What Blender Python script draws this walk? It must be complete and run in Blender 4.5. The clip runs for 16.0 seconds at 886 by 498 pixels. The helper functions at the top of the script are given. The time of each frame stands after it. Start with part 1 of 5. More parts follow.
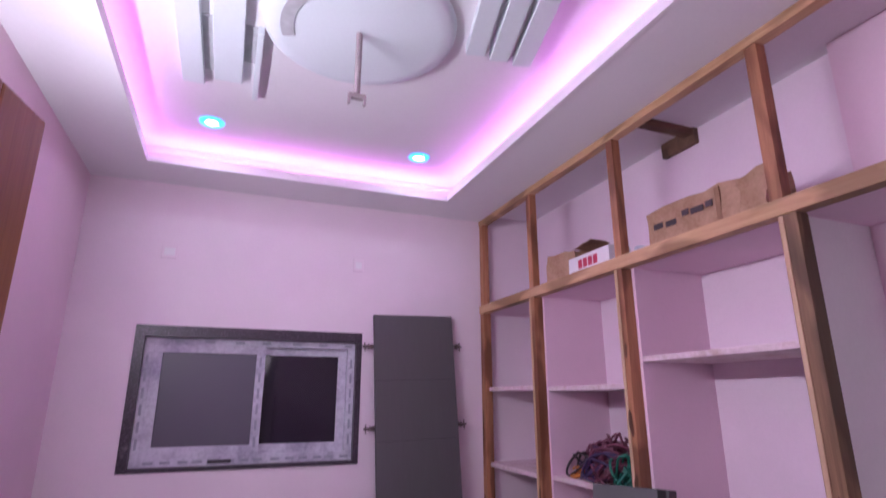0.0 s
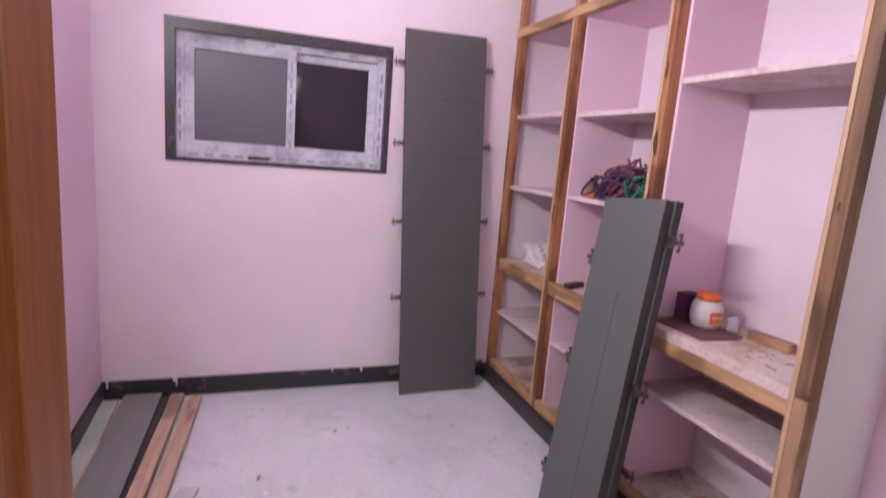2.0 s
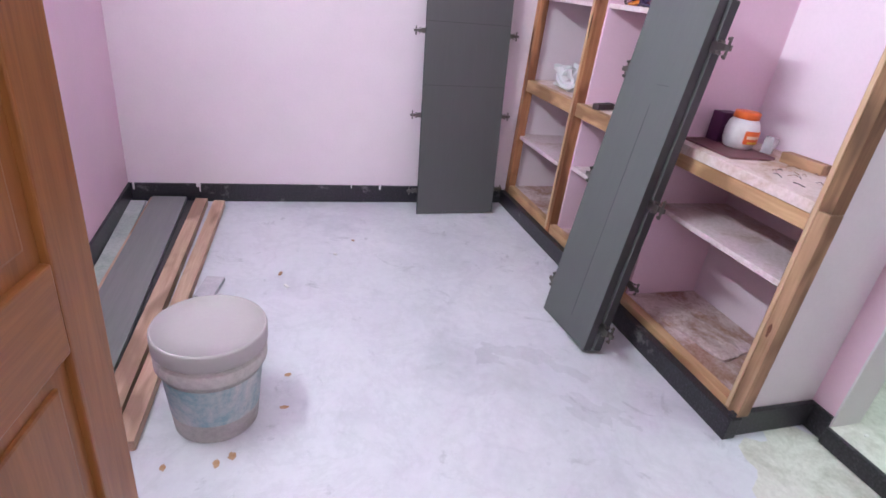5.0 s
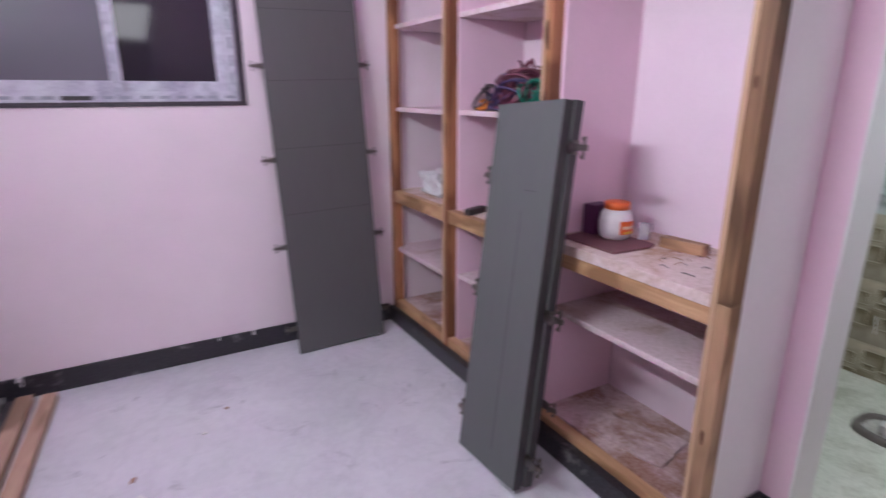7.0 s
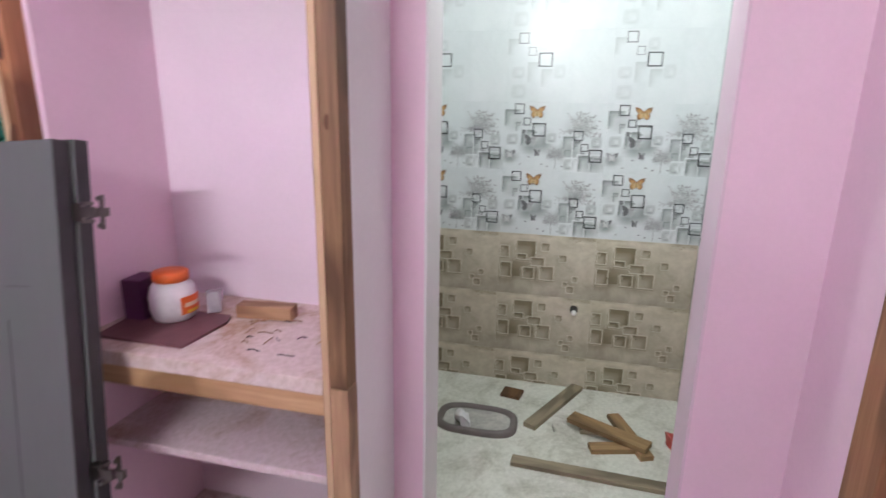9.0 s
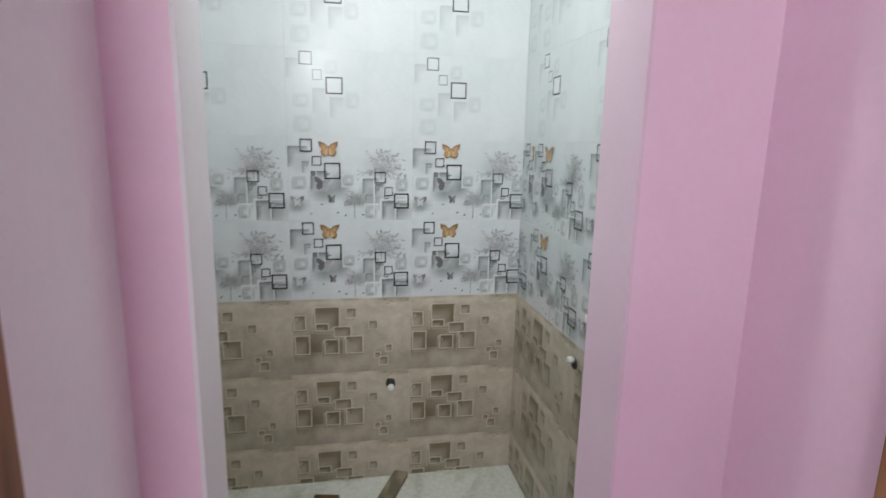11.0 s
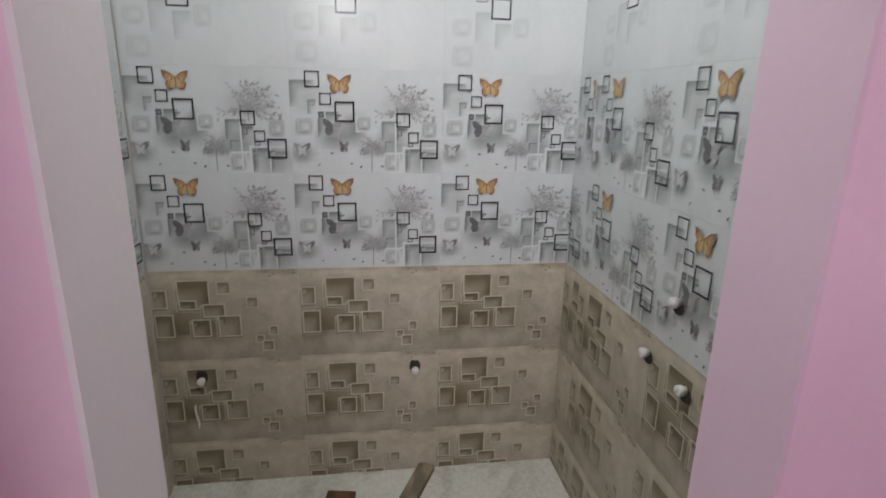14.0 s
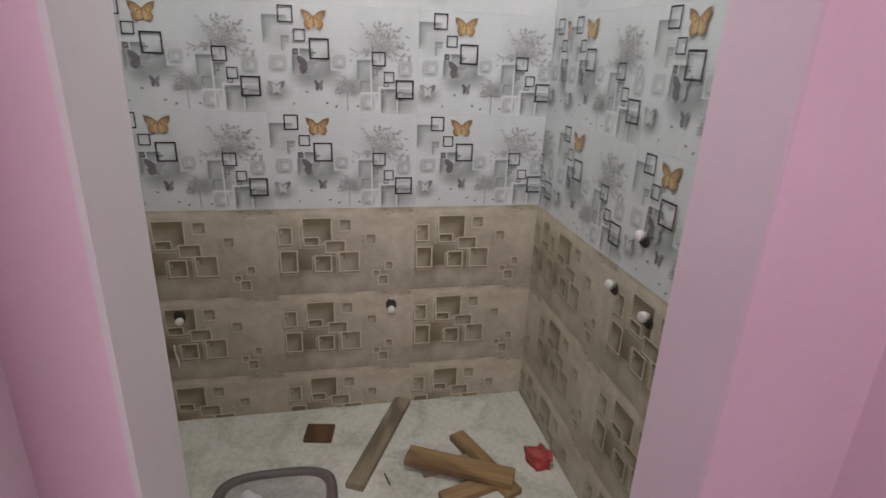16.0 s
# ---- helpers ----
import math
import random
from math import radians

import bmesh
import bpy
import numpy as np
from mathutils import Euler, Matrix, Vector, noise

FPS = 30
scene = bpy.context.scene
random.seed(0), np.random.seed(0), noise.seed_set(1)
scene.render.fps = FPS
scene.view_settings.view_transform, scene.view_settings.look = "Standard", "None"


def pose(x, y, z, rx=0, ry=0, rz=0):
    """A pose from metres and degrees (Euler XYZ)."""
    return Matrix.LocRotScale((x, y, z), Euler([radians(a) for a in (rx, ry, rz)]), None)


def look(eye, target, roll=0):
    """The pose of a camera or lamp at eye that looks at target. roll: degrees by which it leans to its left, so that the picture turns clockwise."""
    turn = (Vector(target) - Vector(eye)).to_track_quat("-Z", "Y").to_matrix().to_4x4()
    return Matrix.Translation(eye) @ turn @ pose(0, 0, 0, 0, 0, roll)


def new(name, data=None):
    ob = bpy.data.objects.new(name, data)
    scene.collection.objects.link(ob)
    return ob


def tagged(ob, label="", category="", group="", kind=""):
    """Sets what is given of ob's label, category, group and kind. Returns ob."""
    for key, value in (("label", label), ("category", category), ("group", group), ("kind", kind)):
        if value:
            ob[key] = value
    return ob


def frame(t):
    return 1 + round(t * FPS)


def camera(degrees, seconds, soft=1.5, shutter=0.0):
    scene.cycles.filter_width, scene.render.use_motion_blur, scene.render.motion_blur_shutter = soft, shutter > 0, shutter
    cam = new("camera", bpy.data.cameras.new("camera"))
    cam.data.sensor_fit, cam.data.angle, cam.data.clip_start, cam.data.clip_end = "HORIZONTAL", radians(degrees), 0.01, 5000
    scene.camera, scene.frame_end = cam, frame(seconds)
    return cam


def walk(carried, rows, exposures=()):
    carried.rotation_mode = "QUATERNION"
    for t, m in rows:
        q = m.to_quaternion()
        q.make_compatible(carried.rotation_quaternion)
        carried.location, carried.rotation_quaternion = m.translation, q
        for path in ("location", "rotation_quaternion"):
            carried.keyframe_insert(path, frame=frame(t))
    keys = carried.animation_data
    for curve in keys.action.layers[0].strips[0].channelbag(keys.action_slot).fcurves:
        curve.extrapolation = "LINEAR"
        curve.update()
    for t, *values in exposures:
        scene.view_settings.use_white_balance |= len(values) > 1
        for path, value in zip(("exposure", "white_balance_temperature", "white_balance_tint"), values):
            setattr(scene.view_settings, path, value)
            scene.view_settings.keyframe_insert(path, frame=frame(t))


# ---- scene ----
cam = camera(78.6, 16.0, soft=1.5, shutter=0.5)
PATH = [
    (0, (0.01, 0.052, 1.612), (0.712, 1.848, 2.144), -0.1),
    (0.5, (-0.006, 0.066, 1.573), (0.717, 1.903, 1.891), 0.8),
    (1, (0.007, 0.063, 1.529), (0.703, 1.936, 1.611), 2.1),
    (1.5, (-0.018, 0.061, 1.452), (0.671, 1.935, 1.338), 3.5),
    (2, (-0.02, 0.044, 1.418), (0.652, 1.895, 1.07), 4.6),
    (2.5, (-0.021, 0.029, 1.365), (0.635, 1.805, 0.72), 5.5),
    (3, (-0.023, 0.014, 1.319), (0.608, 1.696, 0.441), 5.8),
    (3.2, (-0.05, 0.001, 1.3), (0.585, 1.641, 0.347), 6.3),
    (5.3, (0.04, 0.044, 1.257), (0.599, 1.772, 0.42), 8.0),
    (5.5, (0.056, 0.059, 1.273), (0.606, 1.837, 0.542), 8.1),
    (6, (0.09, 0.102, 1.33), (0.623, 1.939, 0.746), 5.8),
    (6.5, (0.121, 0.17, 1.342), (0.766, 1.989, 0.818), 3.0),
    (7, (0.192, 0.282, 1.34), (1.141, 1.951, 0.78), -0.0),
    (7.5, (0.252, 0.414, 1.354), (1.619, 1.758, 0.786), 0.4),
    (8, (0.333, 0.508, 1.377), (1.974, 1.506, 0.817), -0.0),
    (8.5, (0.421, 0.563, 1.387), (2.226, 1.241, 0.855), 1.1),
    (9, (0.513, 0.598, 1.388), (2.393, 1.058, 0.884), 0.9),
    (9.5, (0.649, 0.636, 1.387), (2.582, 0.849, 0.916), -2.8),
    (10, (0.76, 0.665, 1.398), (2.709, 0.671, 0.951), -2.6),
    (10.2, (0.828, 0.697, 1.406), (2.775, 0.624, 0.955), -1.2),
    (12.3, (1.147, 0.786, 1.386), (3.013, 0.122, 1.111), -0.7),
    (12.5, (1.173, 0.798, 1.372), (3.034, 0.123, 1.087), -0.7),
    (13, (1.24, 0.777, 1.36), (3.122, 0.197, 1.013), -0.8),
    (13.5, (1.31, 0.747, 1.36), (3.213, 0.316, 0.922), -0.6),
    (14, (1.364, 0.719, 1.339), (3.273, 0.442, 0.808), 1.2),
    (14.5, (1.381, 0.706, 1.318), (3.274, 0.499, 0.708), 2.4),
    (15, (1.377, 0.701, 1.314), (3.25, 0.497, 0.643), 2.0),
    (15.5, (1.355, 0.707, 1.293), (3.221, 0.463, 0.616), 2.2),
    (16, (1.317, 0.754, 1.308), (3.153, 0.361, 0.621), 2.3),
]
walk(cam, [(t, look(eye, target, roll)) for t, eye, target, roll in PATH],
     [(0, -0.71, 6050, 30), (0.5, -0.50, 6200, 26), (1.0, -0.30, 6400, 20), (2.0, 0.13, 6600, 9), (3.2, 0.33, 6150, 0), (5.5, 0.57, 5900, -6), (6.5, 0.27, 6000, -1), (7.0, 0.08, 6000, 3), (8.0, 0.01, 6250, 5), (9.4, 0.14, 6400, 4), (10.1, 0.0, 6400, 4), (12.5, -0.35, 6450, 9), (14.0, -0.41, 6700, 12), (16.0, -0.42, 6900, 14)])


# ---- small helpers ----


def link(name, me, mat, parent=None, label=""):
    ob = new(name, me)
    if mat is not None:
        me.materials.append(mat)
    if parent is not None:
        ob.parent = parent
    if label:
        ob["label"] = label
    return ob


def mesh_of(bm, name, smooth=False):
    me = bpy.data.meshes.new(name)
    bm.normal_update()
    bm.to_mesh(me)
    bm.free()
    if smooth:
        for p in me.polygons:
            p.use_smooth = True
    return me


def part(name, bm, mat, parent=None, label="", smooth=False):
    return link(name, mesh_of(bm, name, smooth), mat, parent, label)


def add_box(bm, x0, x1, y0, y1, z0, z1, bevel=0.0, m=None):
    r = bmesh.ops.create_cube(bm, size=1.0)
    vs = r["verts"]
    bmesh.ops.scale(bm, vec=(x1 - x0, y1 - y0, z1 - z0), verts=vs)
    bmesh.ops.translate(bm, vec=((x0 + x1) / 2, (y0 + y1) / 2, (z0 + z1) / 2), verts=vs)
    if bevel > 0:
        es = list({e for v in vs for e in v.link_edges})
        r = bmesh.ops.bevel(bm, geom=es, offset=bevel, segments=2, affect="EDGES", profile=0.6)
        vs = list({v for f in r["faces"] for v in f.verts} | {v for v in vs if v.is_valid})
    if m is not None:
        bmesh.ops.transform(bm, matrix=m, verts=vs)
    return vs


def box(x0, x1, y0, y1, z0, z1, bevel=0.0, m=None):
    bm = bmesh.new()
    add_box(bm, x0, x1, y0, y1, z0, z1, bevel, m)
    return bm


def lathe(profile, seg=40):
    bm = bmesh.new()
    rings = []
    for r, z in profile:
        if r < 1e-5:
            rings.append([bm.verts.new((0, 0, z))])
        else:
            rings.append([bm.verts.new((r * math.cos(2 * math.pi * k / seg), r * math.sin(2 * math.pi * k / seg), z)) for k in range(seg)])
    for a, b in zip(rings, rings[1:]):
        for k in range(seg):
            k2 = (k + 1) % seg
            if len(a) == 1 and len(b) > 1:
                bm.faces.new((a[0], b[k2], b[k]))
            elif len(b) == 1 and len(a) > 1:
                bm.faces.new((a[k], a[k2], b[0]))
            elif len(a) > 1:
                bm.faces.new((a[k], a[k2], b[k2], b[k]))
    return bm


def wire(points, radius, seg=6):
    """A tube along a polyline."""
    bm = bmesh.new()
    pts = [Vector(p) for p in points]
    rings = []
    for i, p in enumerate(pts):
        d = (pts[min(i + 1, len(pts) - 1)] - pts[max(i - 1, 0)]).normalized()
        side = d.cross(Vector((0, 0, 1)))
        side = side.normalized() if side.length > 1e-4 else Vector((1, 0, 0))
        up = side.cross(d)
        rings.append([bm.verts.new(p + radius * (math.cos(2 * math.pi * k / seg) * side + math.sin(2 * math.pi * k / seg) * up)) for k in range(seg)])
    for a, b in zip(rings, rings[1:]):
        for k in range(seg):
            bm.faces.new((a[k], a[(k + 1) % seg], b[(k + 1) % seg], b[k]))
    bm.faces.new(rings[0][::-1])
    bm.faces.new(rings[-1])
    return bm


def thing(name, m, label, category, group=""):
    e = new(name)
    e.matrix_world = m
    return tagged(e, label, category, group)


def structure(name, bm, mat, label="", category=""):
    return tagged(part(name, bm, mat), label, category, kind="structure")

# ---- light ----
world = bpy.data.worlds.new("night")
scene.world = world
world.use_nodes = True
world.node_tree.nodes["Background"].inputs[0].default_value = (0.02, 0.022, 0.035, 1)
world.node_tree.nodes["Background"].inputs[1].default_value = 0.3


def area_light(name, m, sx, sy, watts, colour):
    d = bpy.data.lights.new(name, "AREA")
    d.shape, d.size, d.size_y, d.energy, d.color = "RECTANGLE", sx, sy, watts, colour
    ob = new(name, d)
    ob.matrix_world = m
    return ob


# tube light on the west wall, shining into the room
area_light("tube_light_glow", look((-0.685, 1.42, 2.15), (1.2, 1.50, 1.80)), 1.1, 0.04, 41.5, (0.95, 0.96, 1.0))
area_light("tube_light_upper_glow", look((-0.690, 1.42, 2.172), (-0.35, 1.42, 2.51)), 1.1, 0.03, 10, (0.95, 0.96, 1.0))
# tube light over the bathroom door, inside
area_light("bath_light_glow", look((2.05, 0.62, 2.42), (2.7, 0.35, 0.6)), 0.6, 0.05, 16.8, (0.92, 1.0, 0.975))
PINK = (1.0, 0.28, 0.98)
# light strips lying in the cove, shining up and inwards
for n, (x, y, lx, ly) in enumerate(((-0.51, 1.6, 0.02, 2.5), (1.18, 1.6, 0.02, 2.5), (0.34, 2.87, 1.6, 0.02), (0.34, 0.30, 1.6, 0.02))):
    area_light("cove_light_glow", pose(x, y, 2.758, 180, 0, 0), lx, ly, 5.6 if ly > 1 else 4.4, PINK)
# the two downlights in the ceiling tray
for x, y in ((-0.165, 2.575), (0.865, 2.592)):
    area_light("downlight_lamp", pose(x, y, 2.850), 0.05, 0.05, 1.4, (0.90, 0.97, 1.0))
# unseen fill light, added on the landing behind the entrance to brighten the room
area_light("landing_light_glow", look((-0.2, -1.4, 2.55), (0.3, 0.6, 0.6)), 1.8, 1.6, 44, (1.0, 0.93, 0.965))


# ---- materials ----
def nodes_of(name):
    mat = bpy.data.materials.new(name)
    mat.use_nodes = True
    nt = mat.node_tree
    return mat, nt, nt.nodes["Principled BSDF"]


def noise_node(nt, scale, detail=4.0, rough=0.55, vec=None, dist=0.0):
    n = nt.nodes.new("ShaderNodeTexNoise")
    n.inputs["Scale"].default_value, n.inputs["Detail"].default_value, n.inputs["Roughness"].default_value, n.inputs["Distortion"].default_value = scale, detail, rough, dist
    if vec is not None:
        nt.links.new(vec, n.inputs["Vector"])
    return n.outputs["Fac"]


def coords(nt, sx=1, sy=1, sz=1, kind="Object"):
    tc = nt.nodes.new("ShaderNodeTexCoord")
    mp = nt.nodes.new("ShaderNodeMapping")
    mp.inputs["Scale"].default_value = (sx, sy, sz)
    nt.links.new(tc.outputs[kind], mp.inputs["Vector"])
    return mp.outputs["Vector"]


def ramp(nt, fac, stops):
    r = nt.nodes.new("ShaderNodeValToRGB")
    el = r.color_ramp.elements
    while len(el) < len(stops):
        el.new(0.5)
    for e, (p, c) in zip(el, stops):
        e.position, e.color = p, (*c, 1)
    nt.links.new(fac, r.inputs["Fac"])
    return r.outputs["Color"]


def mixed(nt, fac, a, b, mode="MIX"):
    m = nt.nodes.new("ShaderNodeMix")
    m.data_type, m.blend_type = "RGBA", mode
    for sock, v in ((m.inputs[0], fac), (m.inputs[6], a), (m.inputs[7], b)):
        if isinstance(v, (int, float)):
            sock.default_value = v
        elif isinstance(v, tuple):
            sock.default_value = (*v, 1)
        else:
            nt.links.new(v, sock)
    return m.outputs[2]


def bump(nt, bsdf, height, strength, dist=0.002):
    b = nt.nodes.new("ShaderNodeBump")
    b.inputs["Strength"].default_value, b.inputs["Distance"].default_value = strength, dist
    nt.links.new(height, b.inputs["Height"])
    nt.links.new(b.outputs["Normal"], bsdf.inputs["Normal"])


def shade(c, k):
    return tuple(min(1.0, v * k) for v in c)


def painted(name, col, rough=0.6, vary=0.06, grain=0.25):
    mat, nt, b = nodes_of(name)
    v = coords(nt)
    big = noise_node(nt, 1.7, 5, 0.6, v)
    fine = noise_node(nt, 90, 3, 0.6, v)
    c = ramp(nt, big, ((0.3, shade(col, 1 - vary)), (0.7, shade(col, 1 + vary * 0.6))))
    c = mixed(nt, 0.06, c, ramp(nt, fine, ((0.35, shade(col, 0.7)), (0.65, shade(col, 1.1)))))
    nt.links.new(c, b.inputs["Base Color"])
    b.inputs["Roughness"].default_value = rough
    bump(nt, b, fine, grain, 0.0012)
    return mat


def plain(name, col, rough=0.5, metal=0.0, grain=0.0):
    mat, nt, b = nodes_of(name)
    v = coords(nt)
    n = noise_node(nt, 25, 4, 0.6, v)
    nt.links.new(ramp(nt, n, ((0.3, shade(col, 0.85)), (0.7, shade(col, 1.1)))), b.inputs["Base Color"])
    b.inputs["Roughness"].default_value, b.inputs["Metallic"].default_value = rough, metal
    if grain:
        bump(nt, b, noise_node(nt, 160, 3, 0.6, v), grain)
    return mat


def timber(name, dark, light, axis="z", rough=0.55, knots=True, scale=1.0):
    mat, nt, b = nodes_of(name)
    s = {"x": (1.2, 22, 22), "y": (22, 1.2, 22), "z": (22, 22, 1.2)}[axis]
    oi = nt.nodes.new("ShaderNodeObjectInfo")
    tc = nt.nodes.new("ShaderNodeTexCoord")
    add = nt.nodes.new("ShaderNodeVectorMath")
    nt.links.new(tc.outputs["Object"], add.inputs[0])
    sc = nt.nodes.new("ShaderNodeMath")
    sc.operation = "MULTIPLY"
    sc.inputs[1].default_value = 7.0
    nt.links.new(oi.outputs["Random"], sc.inputs[0])
    nt.links.new(sc.outputs[0], add.inputs[1])
    mp = nt.nodes.new("ShaderNodeMapping")
    mp.inputs["Scale"].default_value = tuple(q * scale for q in s)
    nt.links.new(add.outputs[0], mp.inputs["Vector"])
    grain = noise_node(nt, 1.6, 6, 0.62, mp.outputs["Vector"], 0.6)
    fine = noise_node(nt, 7.0, 4, 0.6, mp.outputs["Vector"])
    c = ramp(nt, grain, ((0.25, dark), (0.5, tuple((p + q) / 2 for p, q in zip(dark, light))), (0.75, light)))
    c = mixed(nt, 0.25, c, ramp(nt, fine, ((0.3, shade(dark, 0.8)), (0.7, light))))
    if knots:
        mp2 = nt.nodes.new("ShaderNodeMapping")
        mp2.inputs["Scale"].default_value = tuple(1.0 if q > 5 else 0.30 for q in s)
        nt.links.new(add.outputs[0], mp2.inputs["Vector"])
        blot = noise_node(nt, 9.0, 2, 0.5, mp2.outputs["Vector"], 0.4)
        c = mixed(nt, ramp(nt, blot, ((0.47, (0, 0, 0)), (0.58, (0.75, 0.75, 0.75)))), c, shade(dark, 0.55))
    nt.links.new(c, b.inputs["Base Color"])
    b.inputs["Roughness"].default_value = rough
    bump(nt, b, fine, 0.25, 0.001)
    return mat


def marble_floor():
    mat, nt, b = nodes_of("white_marble")
    v = coords(nt)
    veins = noise_node(nt, 3.4, 9, 0.72, v, 0.45)
    clouds = noise_node(nt, 1.1, 5, 0.6, v, 0.5)
    dust = noise_node(nt, 30, 4, 0.7, v)
    c = ramp(nt, clouds, ((0.3, (0.55, 0.56, 0.60)), (0.7, (0.74, 0.74, 0.78))))
    c = mixed(nt, ramp(nt, veins, ((0.44, (0.0, 0.0, 0.0)), (0.485, (0.18, 0.18, 0.18)), (0.53, (0.0, 0.0, 0.0)))), c, (0.36, 0.37, 0.40))
    c = mixed(nt, ramp(nt, noise_node(nt, 2.1, 5, 0.62, v, 0.6), ((0.54, (0, 0, 0)), (0.70, (0.62, 0.62, 0.62)))), c, (0.40, 0.41, 0.45))
    smears = noise_node(nt, 5.5, 7, 0.7, v, 1.1)
    c = mixed(nt, ramp(nt, smears, ((0.60, (0, 0, 0)), (0.68, (0.55, 0.55, 0.55)))), c, (0.30, 0.31, 0.34))
    c = mixed(nt, 0.12, c, ramp(nt, dust, ((0.35, (0.5, 0.49, 0.5)), (0.65, (0.85, 0.84, 0.85)))))
    nt.links.new(c, b.inputs["Base Color"])
    nt.links.new(ramp(nt, clouds, ((0.3, (0.24, 0.24, 0.24)), (0.7, (0.45, 0.45, 0.45)))), b.inputs["Roughness"])
    bump(nt, b, dust, 0.05)
    return mat


def dusty_top(name, base, dust, amount=0.5):
    """Board or stone with a coat of pale dust, shavings and bare patches."""
    mat, nt, b = nodes_of(name)
    v = coords(nt)
    big = noise_node(nt, 4.5, 7, 0.68, v, 0.8)
    fine = noise_node(nt, 60, 4, 0.7, v)
    c = mixed(nt, ramp(nt, big, ((amount - 0.1, (0, 0, 0)), (amount + 0.08, (1, 1, 1)))), base, dust)
    c = mixed(nt, 0.3, c, ramp(nt, fine, ((0.35, shade(base, 0.7)), (0.65, dust))))
    nt.links.new(c, b.inputs["Base Color"])
    b.inputs["Roughness"].default_value = 0.85
    bump(nt, b, fine, 0.4)
    return mat


def granite(name, col):
    mat, nt, b = nodes_of(name)
    v = coords(nt)
    sp = noise_node(nt, 130, 3, 0.75, v)
    d = noise_node(nt, 7, 6, 0.7, v)
    c = ramp(nt, sp, ((0.35, shade(col, 0.4)), (0.55, col), (0.75, shade(col, 3.0))))
    c = mixed(nt, ramp(nt, d, ((0.60, (0, 0, 0)), (0.75, (0.6, 0.6, 0.6)))), c, (0.45, 0.42, 0.42))
    nt.links.new(c, b.inputs["Base Color"])
    b.inputs["Roughness"].default_value = 0.35
    return mat


def glow(name, col, strength):
    mat, nt, b = nodes_of(name)
    b.inputs["Base Color"].default_value = (*col, 1)
    b.inputs["Emission Color"].default_value = (*col, 1)
    b.inputs["Emission Strength"].default_value = strength
    return mat


def glass(name, tint, rough=0.05):
    mat, nt, b = nodes_of(name)
    b.inputs["Base Color"].default_value = (*tint, 1)
    b.inputs["Roughness"].default_value = rough
    b.inputs["Specular IOR Level"].default_value = 0.6
    return mat


def glazed(name, a, b2, rough=0.16, scale=5.0):
    """Printed ceramic glaze with soft clouds."""
    mat, nt, b = nodes_of(name)
    v = coords(nt)
    n = noise_node(nt, scale, 6, 0.65, v, 0.4)
    f = noise_node(nt, 55, 3, 0.6, v)
    c = ramp(nt, n, ((0.3, a), (0.7, b2)))
    c = mixed(nt, 0.08, c, ramp(nt, f, ((0.3, shade(a, 0.8)), (0.7, shade(b2, 1.1)))))
    nt.links.new(c, b.inputs["Base Color"])
    b.inputs["Roughness"].default_value = rough
    bump(nt, b, noise_node(nt, 9, 2, 0.5, v), 0.04, 0.004)
    return mat


M_PINK = painted("pink_wall_paint", (0.80, 0.59, 0.69))
M_PALEPINK = painted("pale_pink_wall_paint", (0.81, 0.705, 0.755))
M_RECESS = painted("wardrobe_back_paint", (0.83, 0.685, 0.775))
M_DEEP = painted("deep_pink_wall_paint", (0.82, 0.605, 0.715))
M_WHITE = painted("white_wall_paint", (0.82, 0.79, 0.80), 0.65)
M_CEIL = painted("white_ceiling_paint", (0.80, 0.79, 0.80), 0.75, 0.03, 0.12)
M_TRAY = painted("cool_white_ceiling_paint", (0.70, 0.78, 0.785), 0.75, 0.03, 0.12)
M_JAMB = painted("white_primer", (0.74, 0.72, 0.72), 0.7)
M_FLOOR = marble_floor()
M_SKIRT = granite("black_granite", (0.030, 0.027, 0.034))
M_PINE_Z = timber("pine_upright", (0.235, 0.082, 0.034), (0.54, 0.255, 0.125), "z")
M_PINE_Y = timber("pine_rail", (0.38, 0.195, 0.085), (0.68, 0.445, 0.255), "y")
M_SHELF = dusty_top("dusty_stone_shelf", (0.46, 0.29, 0.23), (0.75, 0.61, 0.65), 0.43)
M_COUNTER = dusty_top("dusty_board", (0.44, 0.28, 0.18), (0.72, 0.60, 0.58), 0.47)
M_BASE = dusty_top("sawdust_board", (0.31, 0.165, 0.105), (0.70, 0.57, 0.58), 0.49)
M_LAM = timber("grey_laminate", (0.094, 0.093, 0.094), (0.106, 0.104, 0.105), "z", 0.42, False, 1.6)
M_LAM.node_tree.nodes["Principled BSDF"].inputs["Specular IOR Level"].default_value = 0.6
M_LAM_EDGE = plain("dark_laminate_edge", (0.045, 0.042, 0.046), 0.5)
M_STEEL = plain("nickel_steel", (0.20, 0.185, 0.17), 0.3, 1.0)
M_TEAK_Z = timber("varnished_teak", (0.18, 0.062, 0.014), (0.37, 0.152, 0.044), "z", 0.40, False)
M_UPVC = painted("white_upvc", (0.72, 0.72, 0.76), 0.35, 0.04, 0.05)
M_FILM = plain("protective_film_print", (0.33, 0.34, 0.40), 0.4)
M_GRANITE = granite("grey_granite", (0.055, 0.045, 0.058))
M_LAM2 = timber("pale_grey_laminate", (0.110, 0.116, 0.114), (0.119, 0.125, 0.122), "z", 0.55, False, 1.6)
M_LAM2.node_tree.nodes["Principled BSDF"].inputs["Specular IOR Level"].default_value = 0.4
M_FRAME = dusty_top("filmed_upvc", (0.34, 0.33, 0.42), (0.66, 0.66, 0.72), 0.46)
